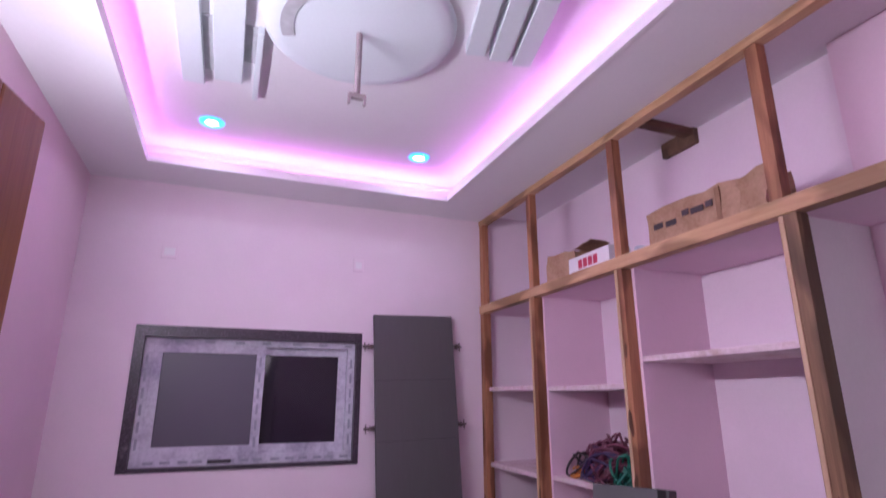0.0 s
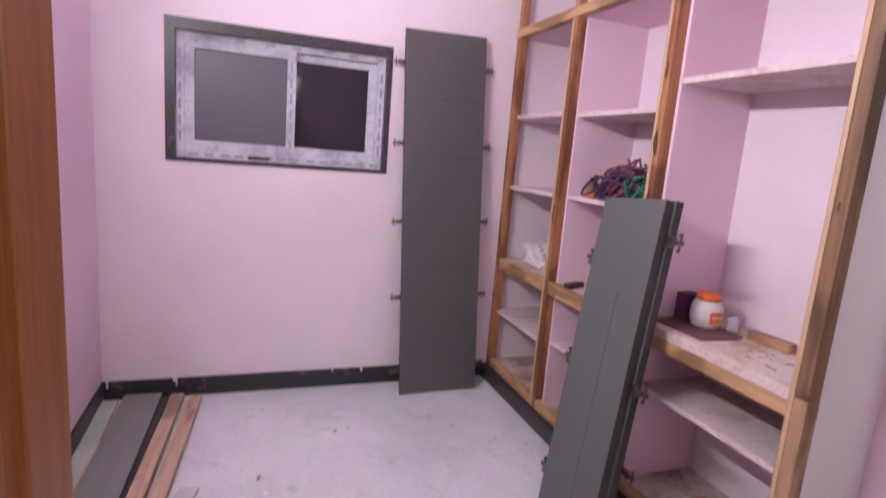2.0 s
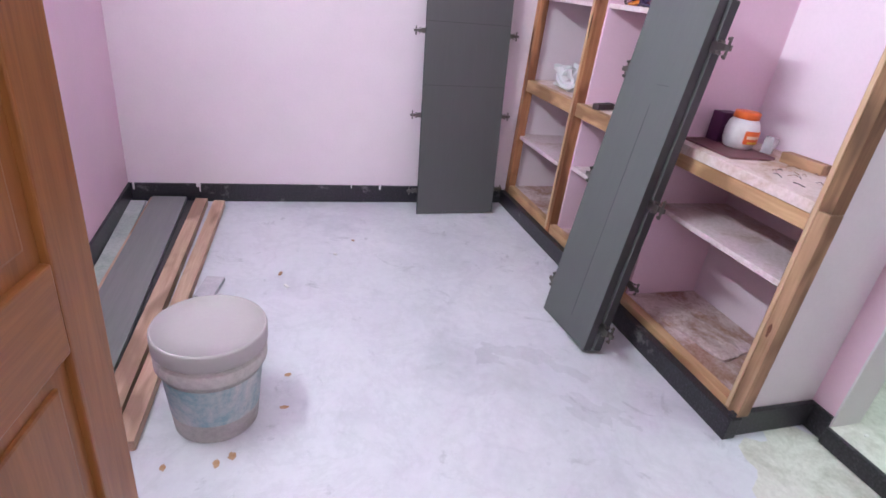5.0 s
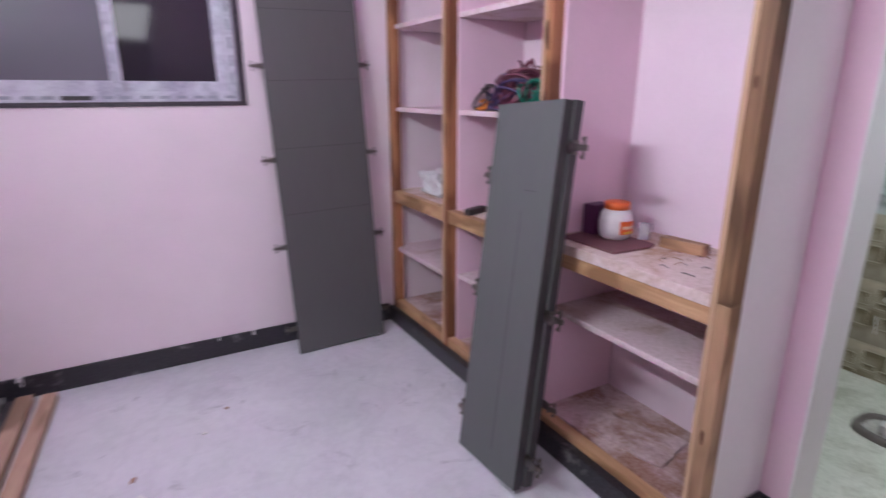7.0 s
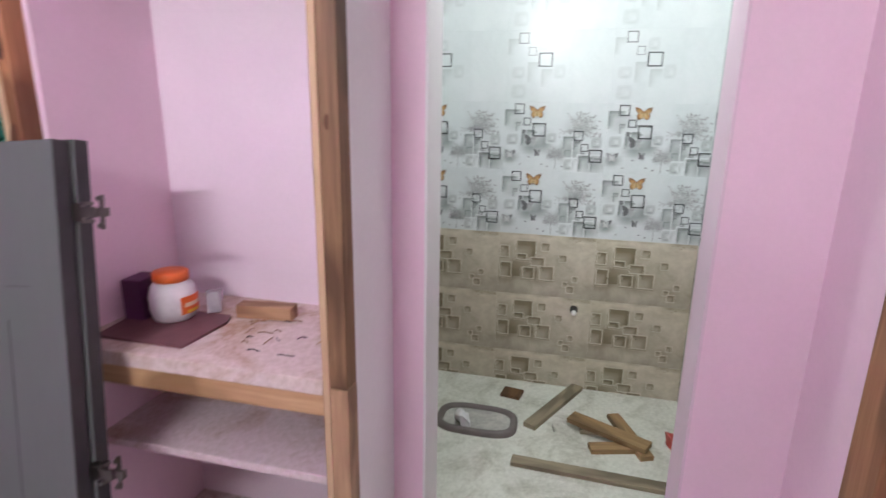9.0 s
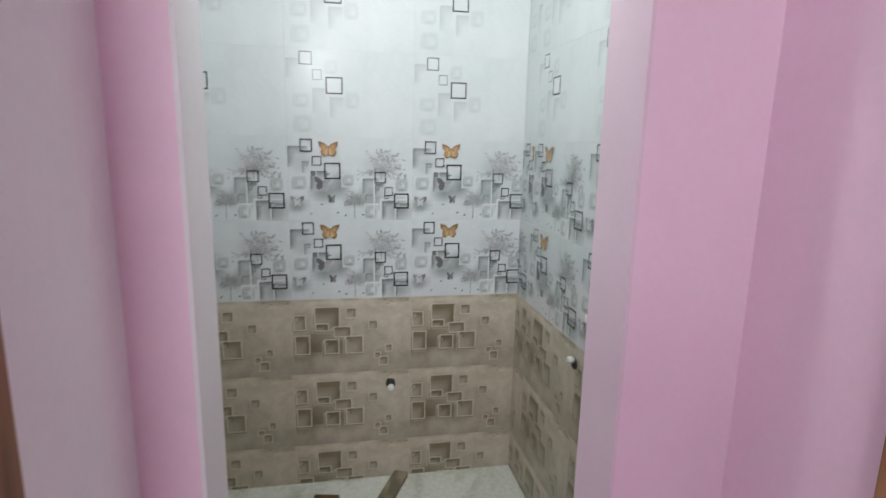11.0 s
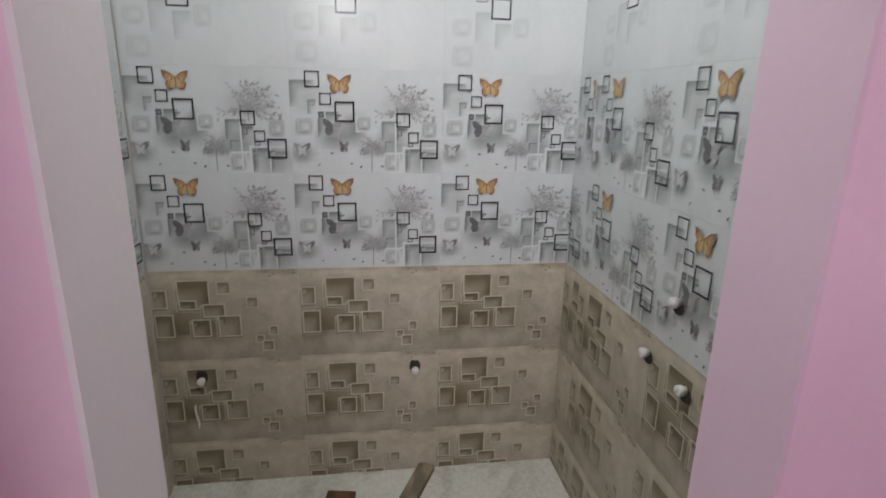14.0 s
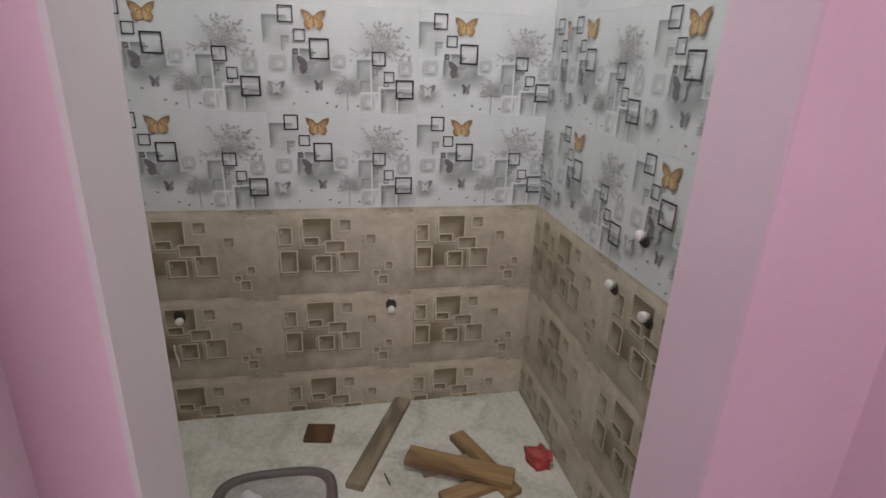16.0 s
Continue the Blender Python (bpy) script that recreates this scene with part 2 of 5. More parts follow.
M_REVEAL = painted("pale_pink_primer", (0.72, 0.56, 0.64), 0.7)
M_PANE = glass("frosted_dark_glass", (0.10, 0.095, 0.12), 0.35)
M_PANE2 = glass("dark_glass", (0.012, 0.010, 0.02), 0.06)

# ---- structure ----
YW, XL, XW, XB, XN, ZC = 3.112, -0.737, 1.455, 1.805, 1.862, 2.725   # window wall, west wall, wardrobe front, bathroom wall, wardrobe back, ceiling
ZS, LZ, ZR = 2.118, 2.158, 2.772                          # underside and top of the loft slab, ceiling over the loft
FRONT = 0.06                                              # room side of the entrance wall


def wall_bm(*boxes):
    bm = bmesh.new()
    for b in boxes:
        add_box(bm, *b)
    return bm


structure("floor", box(XL - 0.2, XB, -2.6, YW + 0.2, -0.12, 0.0), M_FLOOR, "white veined marble floor, dusty", "floor")
WX0, WX1, WZ0, WZ1 = -0.428, 0.710, 1.274, 1.969
structure("wall_north", wall_bm((XL - 0.2, WX0, YW, YW + 0.2, 0, 3.0), (WX1, 2.1, YW, YW + 0.2, 0, 3.0), (WX0, WX1, YW, YW + 0.2, 0, WZ0), (WX0, WX1, YW, YW + 0.2, WZ1, 3.0)), M_PALEPINK, "light pink painted wall with a window", "wall")
structure("wall_west", box(XL - 0.2, XL, -2.6, YW, 0, 3.0), M_PINK, "pink painted plaster wall", "wall")
structure("wall_wardrobe_back", box(XN, XB + 0.13, 1.06, YW, 0, 3.0), M_RECESS, "pale pink back wall of the wardrobe recess", "wall")
structure("wall_east", wall_bm((XB, XB + 0.13, 0.962, 1.06, 0, 3.0), (XB, XB + 0.13, -2.6, 0.282, 0, 3.0), (XB, XB + 0.13, 0.282, 0.962, 2.1, 3.0)), M_PINK, "pink wall with the bathroom opening", "wall")
structure("wall_south", wall_bm((XL, -0.50, FRONT - 0.12, FRONT, 0, 3.0), (0.52, XB, FRONT - 0.12, FRONT, 0, 3.0), (-0.50, 0.52, FRONT - 0.12, FRONT, 2.12, 3.0)), M_PINK, "pink wall with the entrance opening", "wall")
structure("wall_landing", box(XL - 0.2, XB + 0.16, -2.7, -2.6, 0, 3.0), M_WHITE, "plain white wall of the landing", "wall")
# white reveal of the bathroom opening
structure("trim_bathroom_right", box(XB - 0.002, XB + 0.134, 0.2815, 0.288, 0, 2.1), M_REVEAL, "pale pink primed reveal of the bathroom opening", "trim")
structure("trim_bathroom_opening", wall_bm((XB - 0.004, XB + 0.134, 0.956, 0.9625, 0, 2.1), (XB - 0.004, XB + 0.134, 0.288, 0.956, 2.094, 2.1005)), M_JAMB, "white primed reveal of the bathroom opening", "trim")
# end wall of the wardrobe and its partitions
structure("wall_wardrobe_end", box(XW + 0.05, XN, 1.050, 1.078, 0, ZS), M_WHITE, "white plastered end wall of the wardrobe", "wall")
structure("partition_1", box(XW + 0.05, XN, 1.758, 1.812, 0, ZS), M_DEEP, "pink plastered wardrobe partition", "partition")
structure("partition_2", box(XW + 0.05, XN, 2.446, 2.50, 0, ZS), M_DEEP, "pink plastered wardrobe partition", "partition")
structure("loft_slab", wall_bm((XW + 0.045, XN, 1.06, YW, ZS, LZ), (XW + 0.045, XB, FRONT, 1.06, ZS, LZ)), M_DEEP, "pink loft slab over the wardrobe", "slab")
# skirting
structure("baseboard_north", box(XL, XW - 0.03, YW - 0.012, YW, 0, 0.105, 0.002), M_SKIRT, "black granite skirting, plaster on its edge", "skirting")
structure("baseboard_west", box(XL, XL + 0.012, 0.06, YW - 0.012, 0, 0.105, 0.002), M_SKIRT, "black granite skirting", "skirting")
structure("baseboard_wardrobe", box(XW - 0.03, XW + 0.02, 1.02, YW, 0, 0.085, 0.002), M_SKIRT, "black granite plinth under the wardrobe", "skirting")
structure("baseboard_end", box(XW - 0.018, XB, 1.030, 1.050, 0, 0.10, 0.002), M_SKIRT, "black granite skirting", "skirting")
structure("baseboard_east", box(XB - 0.014, XB, 0.962, 1.030, 0, 0.10, 0.002), M_SKIRT, "black granite skirting", "skirting")
structure("door_threshold", box(XB - 0.03, XB - 0.012, 0.288, 0.956, 0, 0.066, 0.003), M_SKIRT, "black granite edge of the bathroom threshold, mortar stained", "threshold")

# ceiling: soffit with a tray and a light cove
TX0, TX1, TY0, TY1, ZT = -0.457, 1.128, 0.42, 2.826, 2.862
bm = wall_bm((XL, TX0, FRONT - 0.12, YW, ZC, ZC + 0.025), (TX1, XW + 0.045, FRONT - 0.12, YW, ZC, ZC + 0.025), (XW + 0.045, XB, FRONT - 0.12, 1.06, ZR, ZR + 0.025), (XW + 0.045, XN, 1.06, YW, ZR, ZR + 0.025), (XW + 0.030, XW + 0.045, FRONT - 0.12, YW, ZC + 0.025, ZR), (TX0, TX1, FRONT - 0.12, TY0, ZC, ZC + 0.025), (TX0, TX1, TY1, YW, ZC, ZC + 0.025),
             (TX0 - 0.004, TX0 + 0.012, TY0, TY1, ZC - 0.003, ZC + 0.045), (TX1 - 0.012, TX1 + 0.004, TY0, TY1, ZC - 0.003, ZC + 0.045), (TX0 + 0.012, TX1 - 0.012, TY1 - 0.012, TY1 + 0.004, ZC - 0.003, ZC + 0.045), (TX0 + 0.012, TX1 - 0.012, TY0 - 0.004, TY0 + 0.012, ZC - 0.003, ZC + 0.045),
             (TX0 - 0.14, TX1 + 0.14, TY0 - 0.14, TY1 + 0.14, ZT, ZT + 0.03), (TX0 - 0.14, TX0 - 0.12, TY0 - 0.14, TY1 + 0.14, ZC + 0.025, ZT), (TX1 + 0.12, TX1 + 0.14, TY0 - 0.14, TY1 + 0.14, ZC + 0.025, ZT), (TX0 - 0.12, TX1 + 0.12, TY1 + 0.12, TY1 + 0.14, ZC + 0.025, ZT), (TX0 - 0.12, TX1 + 0.12, TY0 - 0.14, TY0 - 0.12, ZC + 0.025, ZT))
structure("ceiling", bm, M_CEIL, "white plaster false ceiling with a lit cove", "ceiling")
structure("ceiling_landing", box(XL, XB, -2.6, FRONT - 0.12, 2.72, 2.8), M_CEIL, "plain white ceiling of the landing", "ceiling")

# ---- bathroom ----
BX0, BX1, BY0, BY1, BZ = XB + 0.13, 3.046, 0.053, 1.386, 0.045
M_BFLOOR = dusty_top("cement_dusty_floor", (0.42, 0.415, 0.34), (0.68, 0.68, 0.61), 0.44)
M_MORTAR = painted("tile_mortar", (0.62, 0.61, 0.58), 0.8)
structure("floor_doorway", box(XB - 0.012, BX0, 0.288, 0.956, 0, 0.060, 0.002), M_BFLOOR, "cement-covered doorway floor with debris", "floor")
structure("floor_bathroom", box(BX0, BX1 + 0.1, BY0 - 0.1, BY1 + 0.1, -0.1, BZ), M_BFLOOR, "unfinished cement bathroom floor, dusty", "floor")
wall_bath_back = structure("wall_bathroom_east", box(BX1 + 0.008, BX1 + 0.15, BY0 - 0.15, BY1 + 0.15, BZ, 2.6), M_MORTAR, "tiled bathroom wall", "wall")
wall_bath_right = structure("wall_bathroom_south", box(BX0, BX1 + 0.008, BY0 - 0.15, BY0 - 0.008, BZ, 2.6), M_MORTAR, "tiled bathroom wall with pipe stubs", "wall")
wall_bath_left = structure("wall_bathroom_north", box(BX0, BX1 + 0.008, BY1 + 0.008, BY1 + 0.15, BZ, 2.6), M_MORTAR, "tiled bathroom wall", "wall")
structure("ceiling_bathroom", box(BX0, BX1 + 0.15, BY0 - 0.15, BY1 + 0.15, 2.6, 2.7), M_CEIL, "plain white bathroom ceiling", "ceiling")

# ---- wardrobe frame ----
wardrobe = thing("wardrobe_frame", pose(XW, 1.0, 0), "unfinished pine wardrobe frame fixed to the wall recess", "wardrobe")


def timber_part(name, x0, x1, y0, y1, z0, z1, mat, parent, label="", bevel=0.003):
    cx, cy, cz = (x0 + x1) / 2, (y0 + y1) / 2, (z0 + z1) / 2
    ob = part(name, box(x0 - cx, x1 - cx, y0 - cy, y1 - cy, z0 - cz, z1 - cz, bevel), mat, parent, label)
    o = parent.matrix_world.translation if parent.parent is None else parent.parent.matrix_world.translation
    ob.location = (cx - o.x, cy - o.y, cz - o.z)
    return ob


bpy.context.view_layer.update()
POSTS = ((3.062, 3.11, 3.062, 3.11), (2.458, 2.504, 2.466, 2.507), (1.772, 1.815, 1.767, 1.809), (1.028, 1.083, 1.062, 1.105))
M_PINE_DARK = timber("stained_pine", (0.12, 0.055, 0.025), (0.33, 0.19, 0.10), "z", 0.6)
M_PINE_LIT = timber("lit_pine_edge", (0.46, 0.29, 0.17), (0.66, 0.47, 0.31), "z", 0.6, False)
for a, b, c, d in POSTS:
    if b < 1.2:
        timber_part("lower_post", XW, XW + 0.05, a, b, 0.085, 0.812, timber("tan_pine_post", (0.30, 0.165, 0.085), (0.55, 0.36, 0.22), "z"), wardrobe)
        timber_part("lower_post", XW, XW + 0.05, a + 0.001, b, 0.813, ZS, M_PINE_DARK, wardrobe, "stained pine post spliced above the middle rail")
    else:
        timber_part("lower_post", XW, XW + 0.05, a, b, 0.085, ZS, M_PINE_Z, wardrobe)
    if b < 3.0:
        # added strip, its paler pine puts the light on the post's front edge into colour
        timber_part("edge_lipping", XW - 0.003, XW - 0.0002, b - 0.015, b, 0.095, ZS - 0.002, M_PINE_LIT, wardrobe, "pale pine strip painted as the lit front edge of the post")
    timber_part("upper_post", XW + 0.004, XW + 0.045, c, d, 2.168, 2.69, M_PINE_Z, wardrobe)
timber_part("loft_rail", XW - 0.006, XW + 0.045, FRONT, YW, 2.118, 2.168, M_PINE_Y, wardrobe, "long pine rail under the loft")
timber_part("top_rail", XW, XW + 0.045, FRONT, YW, 2.690, ZC, M_PINE_Y, wardrobe)
for (a0, _, _, _), (_, b1, _, _) in zip(POSTS, POSTS[1:]):
    timber_part("middle_rail", XW + 0.003, XW + 0.045, b1, a0, 0.742 if b1 < 1.2 else 0.732, 0.793 if b1 < 1.2 else 0.797, M_PINE_Y, wardrobe)
    timber_part("bottom_rail", XW + 0.003, XW + 0.045, b1, a0, 0.085, 0.117 if b1 < 1.2 else 0.135, M_PINE_Y, wardrobe)
for y0, y1, shelves in ((2.504, YW, ((1.675, M_SHELF), (1.255, M_SHELF), (0.796, M_COUNTER), (0.462, M_SHELF), (0.115, M_BASE))), (1.815, 2.446, ((1.668, M_SHELF), (1.258, M_SHELF), (0.796, M_COUNTER), (0.475, M_SHELF), (0.115, M_BASE))), (1.0785, 1.758, ((1.768, M_SHELF), (0.830, M_COUNTER), (0.550, M_SHELF), (0.115, M_BASE)))):
    for z, mat in shelves:
        x0 = XW - 0.002 if z == 0.830 else XW + 0.048 if z < 0.2 or 0.7 < z < 0.8 else XW + 0.02 + random.uniform(-0.008, 0.01)
        if z != 0.830 and y0 < 2.45 and x0 < XW + 0.05:
            x0 = XW + 0.052
        sh = box(x0, XN, y0 + (0.006 if z == 0.830 else 0), y1 - (0.0 if z != 0.830 else -0.012), z - (0.036 if z == 0.830 else 0.022), z, 0.003)
        tagged(part("shelf", sh, mat), "grey stone wardrobe shelf coated with dust" if mat is M_SHELF else "dusty wooden wardrobe board with shavings", "shelf", "wardrobe shelves", "structure")

M_KNOT = timber("dark_knot", (0.055, 0.018, 0.008), (0.16, 0.06, 0.025), "z", 0.6, False)


def knot(y, z, w, h, twist=0):
    bm = bmesh.new()
    ring = [bm.verts.new((0, w / 2 * math.cos(a) * (1 + 0.15 * math.sin(3 * a + z)), h / 2 * math.sin(a))) for a in [2 * math.pi * k / 18 for k in range(18)]]
    bm.faces.new(ring)
    ob = part("knot", bm, M_KNOT, wardrobe, "dark knot in the pine")
    ob.location = (-0.0032, y - 1.0, z)
    ob.rotation_euler = (radians(twist), 0, 0)


for y, z, w, h, tw in ((1.792, 1.30, 0.022, 0.085, 6), (1.792, 1.52, 0.024, 0.10, -5), (1.786, 1.79, 0.016, 0.06, 3), (3.090, 1.42, 0.020, 0.26, 2), (3.086, 0.98, 0.022, 0.22, -3), (2.480, 1.15, 0.014, 0.12, 0), (2.478, 0.40, 0.014, 0.10, 0), (1.052, 1.36, 0.010, 0.03, 0), (1.050, 0.42, 0.012, 0.05, 0)):
    knot(y, z, w, h, tw)

# ---- bedroom things ----
def local(parent, ob, m):
    ob.parent = parent
    ob.matrix_local = m
    return ob


def hinge(parent, m):
    """Concealed hinge: plate on the board, bent arm, mounting plate with two screw ears."""
    bm = wall_bm((-0.026, 0.004, -0.013, 0.013, -0.003, 0.002), (-0.006, 0.012, -0.010, 0.010, 0.002, 0.009), (0.010, 0.034, -0.0075, 0.0075, 0.005, 0.010), (0.030, 0.050, -0.006, 0.006, 0.000, 0.006), (0.034, 0.040, -0.024, 0.024, -0.002, 0.001), (0.014, 0.020, -0.015, -0.010, -0.004, 0.012), (0.014, 0.020, 0.010, 0.015, -0.004, 0.012))
    for y in (-0.019, 0.019):
        r = bmesh.ops.create_cone(bm, cap_ends=True, segments=8, radius1=0.0045, radius2=0.0035, depth=0.006)
        bmesh.ops.translate(bm, vec=(0.037, y, 0.003), verts=r["verts"])
    h = part("hinge", bm, M_STEEL, parent, "nickel-plated concealed hinge")
    h.matrix_local = m
    return h


def shutter(name, m, w, h, t, label, hinges, group="wardrobe shutters", face=None, big=1.0):
    """A grey laminated shutter with its base edge on local z = 0, its face towards -y."""
    root = thing(name, m, label, "wardrobe shutter", group)
    part("board", box(-w / 2, w / 2, 0, t, 0, h, 0.0015), face or M_LAM, root)
    part("edge_band", wall_bm((-w / 2 - 0.0008, -w / 2 + 0.0002, 0.001, t - 0.001, 0, h), (w / 2 - 0.0002, w / 2 + 0.0008, 0.001, t - 0.001, 0, h), (-w / 2, w / 2, 0.001, t - 0.001, h - 0.0002, h + 0.0008)), M_LAM_EDGE, root, "dark edge band")
    for side, zs in hinges:
        for z in zs:
            m2 = Matrix.Translation((side * (w / 2 + 0.012), t + 0.007, z)) @ Matrix.Diagonal((side * big, big, big, 1)) @ pose(0, 0, 0, 90)
            hinge(root, m2)
    return root


# the tall shutter leans on the window wall
tilt = math.degrees(math.atan2(3.064 - 2.914, 2.07))
tall = shutter("tall_shutter", pose(1.062, 2.914, 0.007, -tilt, -1.6, 0.5), 0.478, 2.078, 0.019, "tall dark grey laminated shutter leaning on the wall", [(-1, (0.14, 0.58, 1.02, 1.46, 1.90)), (1, (0.14, 0.58, 1.02, 1.46, 1.90))])


for z in (0.745, 1.07, 1.39, 1.71):
    part("groove", box(-0.236, 0.236, -0.0004, 0.0006, z, z + 0.0022), M_LAM_EDGE, tall, "fine dark groove across the board")


def lean(x0, y, x1, z1):
    """Local +y along +x of the world, leaning from x0 at the floor to x1 at height z1."""
    a = math.degrees(math.atan2(x1 - x0, z1))
    return pose(x0, y, 0, 0, 0, -90) @ pose(0, 0, 0, -a, 0, 0)


front_board = shutter("short_shutter", pose(0, 0, 0.011) @ lean(1.163, 1.683, 1.378, 1.297) @ pose(0, 0, 0, 0, -4.2, 0), 0.346, 1.315, 0.036, "short grey laminated shutter leaning on another board", [(-1, (0.12, 0.62, 1.06)), (1, (0.11, 0.62, 1.17))], face=M_LAM2, big=1.45)
shutter("short_shutter", pose(0, 0, 0.011) @ lean(1.206, 1.677, 1.421, 1.297) @ pose(0, 0, 0, 0, -4.2, 0), 0.346, 1.312, 0.034, "short grey laminated shutter leaning on the wardrobe post", [(1, (0.30,))], face=M_LAM2)

part("score_line", wall_bm((0.028, 0.0305, -0.0006, 0.0002, 0.08, 0.95), (0.0305, 0.09, -0.0006, 0.0002, 1.02, 1.022)), M_LAM_EDGE, front_board, "fine dark scratch line")
# window
window = tagged(new("window_1"), "white uPVC sliding window in a grey granite frame, night outside", "window", kind="structure")
window.matrix_world = pose(0, YW, 0)


def wbox(name, x0, x1, y0, y1, z0, z1, mat, bevel=0.002, label=""):
    o = part(name, box(x0, x1, y0, y1, z0, z1, bevel), mat, window, label)
    return o


part("granite_frame", wall_bm((WX0, WX1, -0.006, 0.15, WZ0, WZ0 + 0.02), (WX0, WX1, -0.006, 0.15, WZ1 - 0.055, WZ1), (WX0, WX0 + 0.045, -0.006, 0.15, WZ0 + 0.02, WZ1 - 0.055), (WX1 - 0.03, WX1, -0.006, 0.15, WZ0 + 0.02, WZ1 - 0.055)), M_GRANITE, window, "grey granite surround")
fx0, fx1, fz0, fz1 = WX0 + 0.045, WX1 - 0.03, WZ0 + 0.02, WZ1 - 0.055
part("outer_frame", wall_bm((fx0, fx1, 0.03, 0.11, fz0, fz0 + 0.045), (fx0, fx1, 0.03, 0.11, fz1 - 0.035, fz1), (fx0, fx0 + 0.04, 0.03, 0.11, fz0 + 0.045, fz1 - 0.035), (fx1 - 0.04, fx1, 0.03, 0.11, fz0 + 0.045, fz1 - 0.035)), M_FRAME, window, "white uPVC frame with protective film")
sx0, sx1, sz0, sz1 = fx0 + 0.04, fx1 - 0.04, fz0 + 0.045, fz1 - 0.035
mid = (sx0 + sx1) / 2 + 0.02


def sash(x0, x1, y, mat):
    s = part("sash", wall_bm((x0, x1, y, y + 0.03, sz0, sz0 + 0.045), (x0, x1, y, y + 0.03, sz1 - 0.04, sz1), (x0, x0 + 0.045, y, y + 0.03, sz0 + 0.045, sz1 - 0.04), (x1 - 0.045, x1, y, y + 0.03, sz0 + 0.045, sz1 - 0.04)), M_FRAME, window, "white sliding sash")
    part("pane", box(x0 + 0.045, x1 - 0.045, y + 0.012, y + 0.018, sz0 + 0.045, sz1 - 0.04), mat, s, "dark window pane at night")


sash(sx0, mid + 0.03, 0.035, M_PANE)
sash(mid - 0.03, sx1, 0.070, M_PANE2)
# printed words on the film, too small to read
for k in range(14):
    x = fx0 + 0.06 + k * 0.072 + random.uniform(-0.01, 0.01)
    wbox("film_print", x, x + 0.045, 0.0288, 0.0298, fz0 + 0.012, fz0 + 0.026, M_FILM, 0)
    if k % 2:
        wbox("film_print", x, x + 0.045, 0.0288, 0.0298, fz1 - 0.024, fz1 - 0.012, M_FILM, 0)
for k in range(6):
    z = fz0 + 0.08 + k * 0.08
    wbox("film_print", fx0 + 0.012, fx0 + 0.024, 0.0288, 0.0298, z, z + 0.05, M_FILM, 0)
    wbox("film_print", fx1 - 0.026, fx1 - 0.014, 0.0288, 0.0298, z, z + 0.05, M_FILM, 0)
    wbox("film_print", mid + 0.0, mid + 0.012, 0.0338, 0.0348, z, z + 0.05, M_FILM, 0)
part("latch", box(-0.038, 0.072, 0.0265, 0.0298, fz0 + 0.008, fz0 + 0.026, 0.001), M_LAM_EDGE, window, "dark gap in the film over the drain slot")
structure("backdrop_night", box(WX0 - 0.1, WX1 + 0.1, YW + 0.195, YW + 0.215, WZ0 - 0.1, WZ1 + 0.1), plain("night_dark", (0.01, 0.01, 0.014), 0.9), "black night outside the window", "backdrop")

# entrance door leaf, open into the room
HX, HY, FX, FY = -0.395, 0.065, -0.257, 0.888
dw = math.hypot(FX - HX, FY - HY)
door = tagged(new("door_1"), "varnished teak panelled door standing open", "door", kind="structure")
door.matrix_world = pose(HX, HY, 0.012, 0, 0, math.degrees(math.atan2(FY - HY, FX - HX)))
DT, DH = 0.036, 1.972
st = 0.105


def dpart(name, x0, x1, z0, z1, y0=0.0, y1=DT, bevel=0.004, mat=M_TEAK_Z):
    return part(name, box(x0, x1, y0, y1, z0, z1, bevel), mat, door)


dpart("stile", 0, st, 0, DH)
dpart("stile", dw - st, dw, 0, DH)
M_TEAK_X = timber("varnished_teak_rail", (0.18, 0.062, 0.014), (0.37, 0.152, 0.044), "x", 0.40, False)
for a, b in ((0, 0.20), (0.695, 0.845), (1.85, DH)):
    dpart("rail", st, dw - st, a, b, mat=M_TEAK_X)
dpart("muntin", dw / 2 - 0.05, dw / 2 + 0.05, 0.20, 0.695)
dpart("muntin", dw / 2 - 0.05, dw / 2 + 0.05, 0.845, 1.85)
for xa, xb in ((st, dw / 2 - 0.05), (dw / 2 + 0.05, dw - st)):
    for za, zb in ((0.20, 0.695), (0.845, 1.85)):
        pnl = dpart("panel", xa, xb, za, zb, 0.013, DT - 0.013, 0)
        dpart("raised_field", xa + 0.035, xb - 0.035, za + 0.035, zb - 0.035, 0.006, DT - 0.006, 0.006).parent = pnl

# timber door frame on the entrance wall
frame2 = tagged(new("door_frame"), "brown timber door frame upright beside the pink wall", "door frame", kind="structure")
part("upright", box(1.42, 1.52, FRONT + 0.001, FRONT + 0.026, 0, 2.1, 0.004), timber("brown_frame_timber", (0.26, 0.12, 0.05), (0.46, 0.24, 0.12), "z", 0.5), frame2)

# bucket of putty
M_BUCKET = dusty_top("dusty_white_plastic", (0.41, 0.37, 0.36), (0.56, 0.51, 0.50), 0.45)
bucket = thing("paint_bucket", pose(-0.166, 1.388, 0), "dusty white plastic paint bucket with its lid on", "bucket")
part("body", lathe([(0, 0), (0.112, 0), (0.118, 0.004), (0.138, 0.222), (0.148, 0.225), (0.151, 0.230), (0.152, 0.262), (0.149, 0.267), (0.138, 0.268), (0.138, 0.300)], 48), M_BUCKET, bucket, smooth=True)
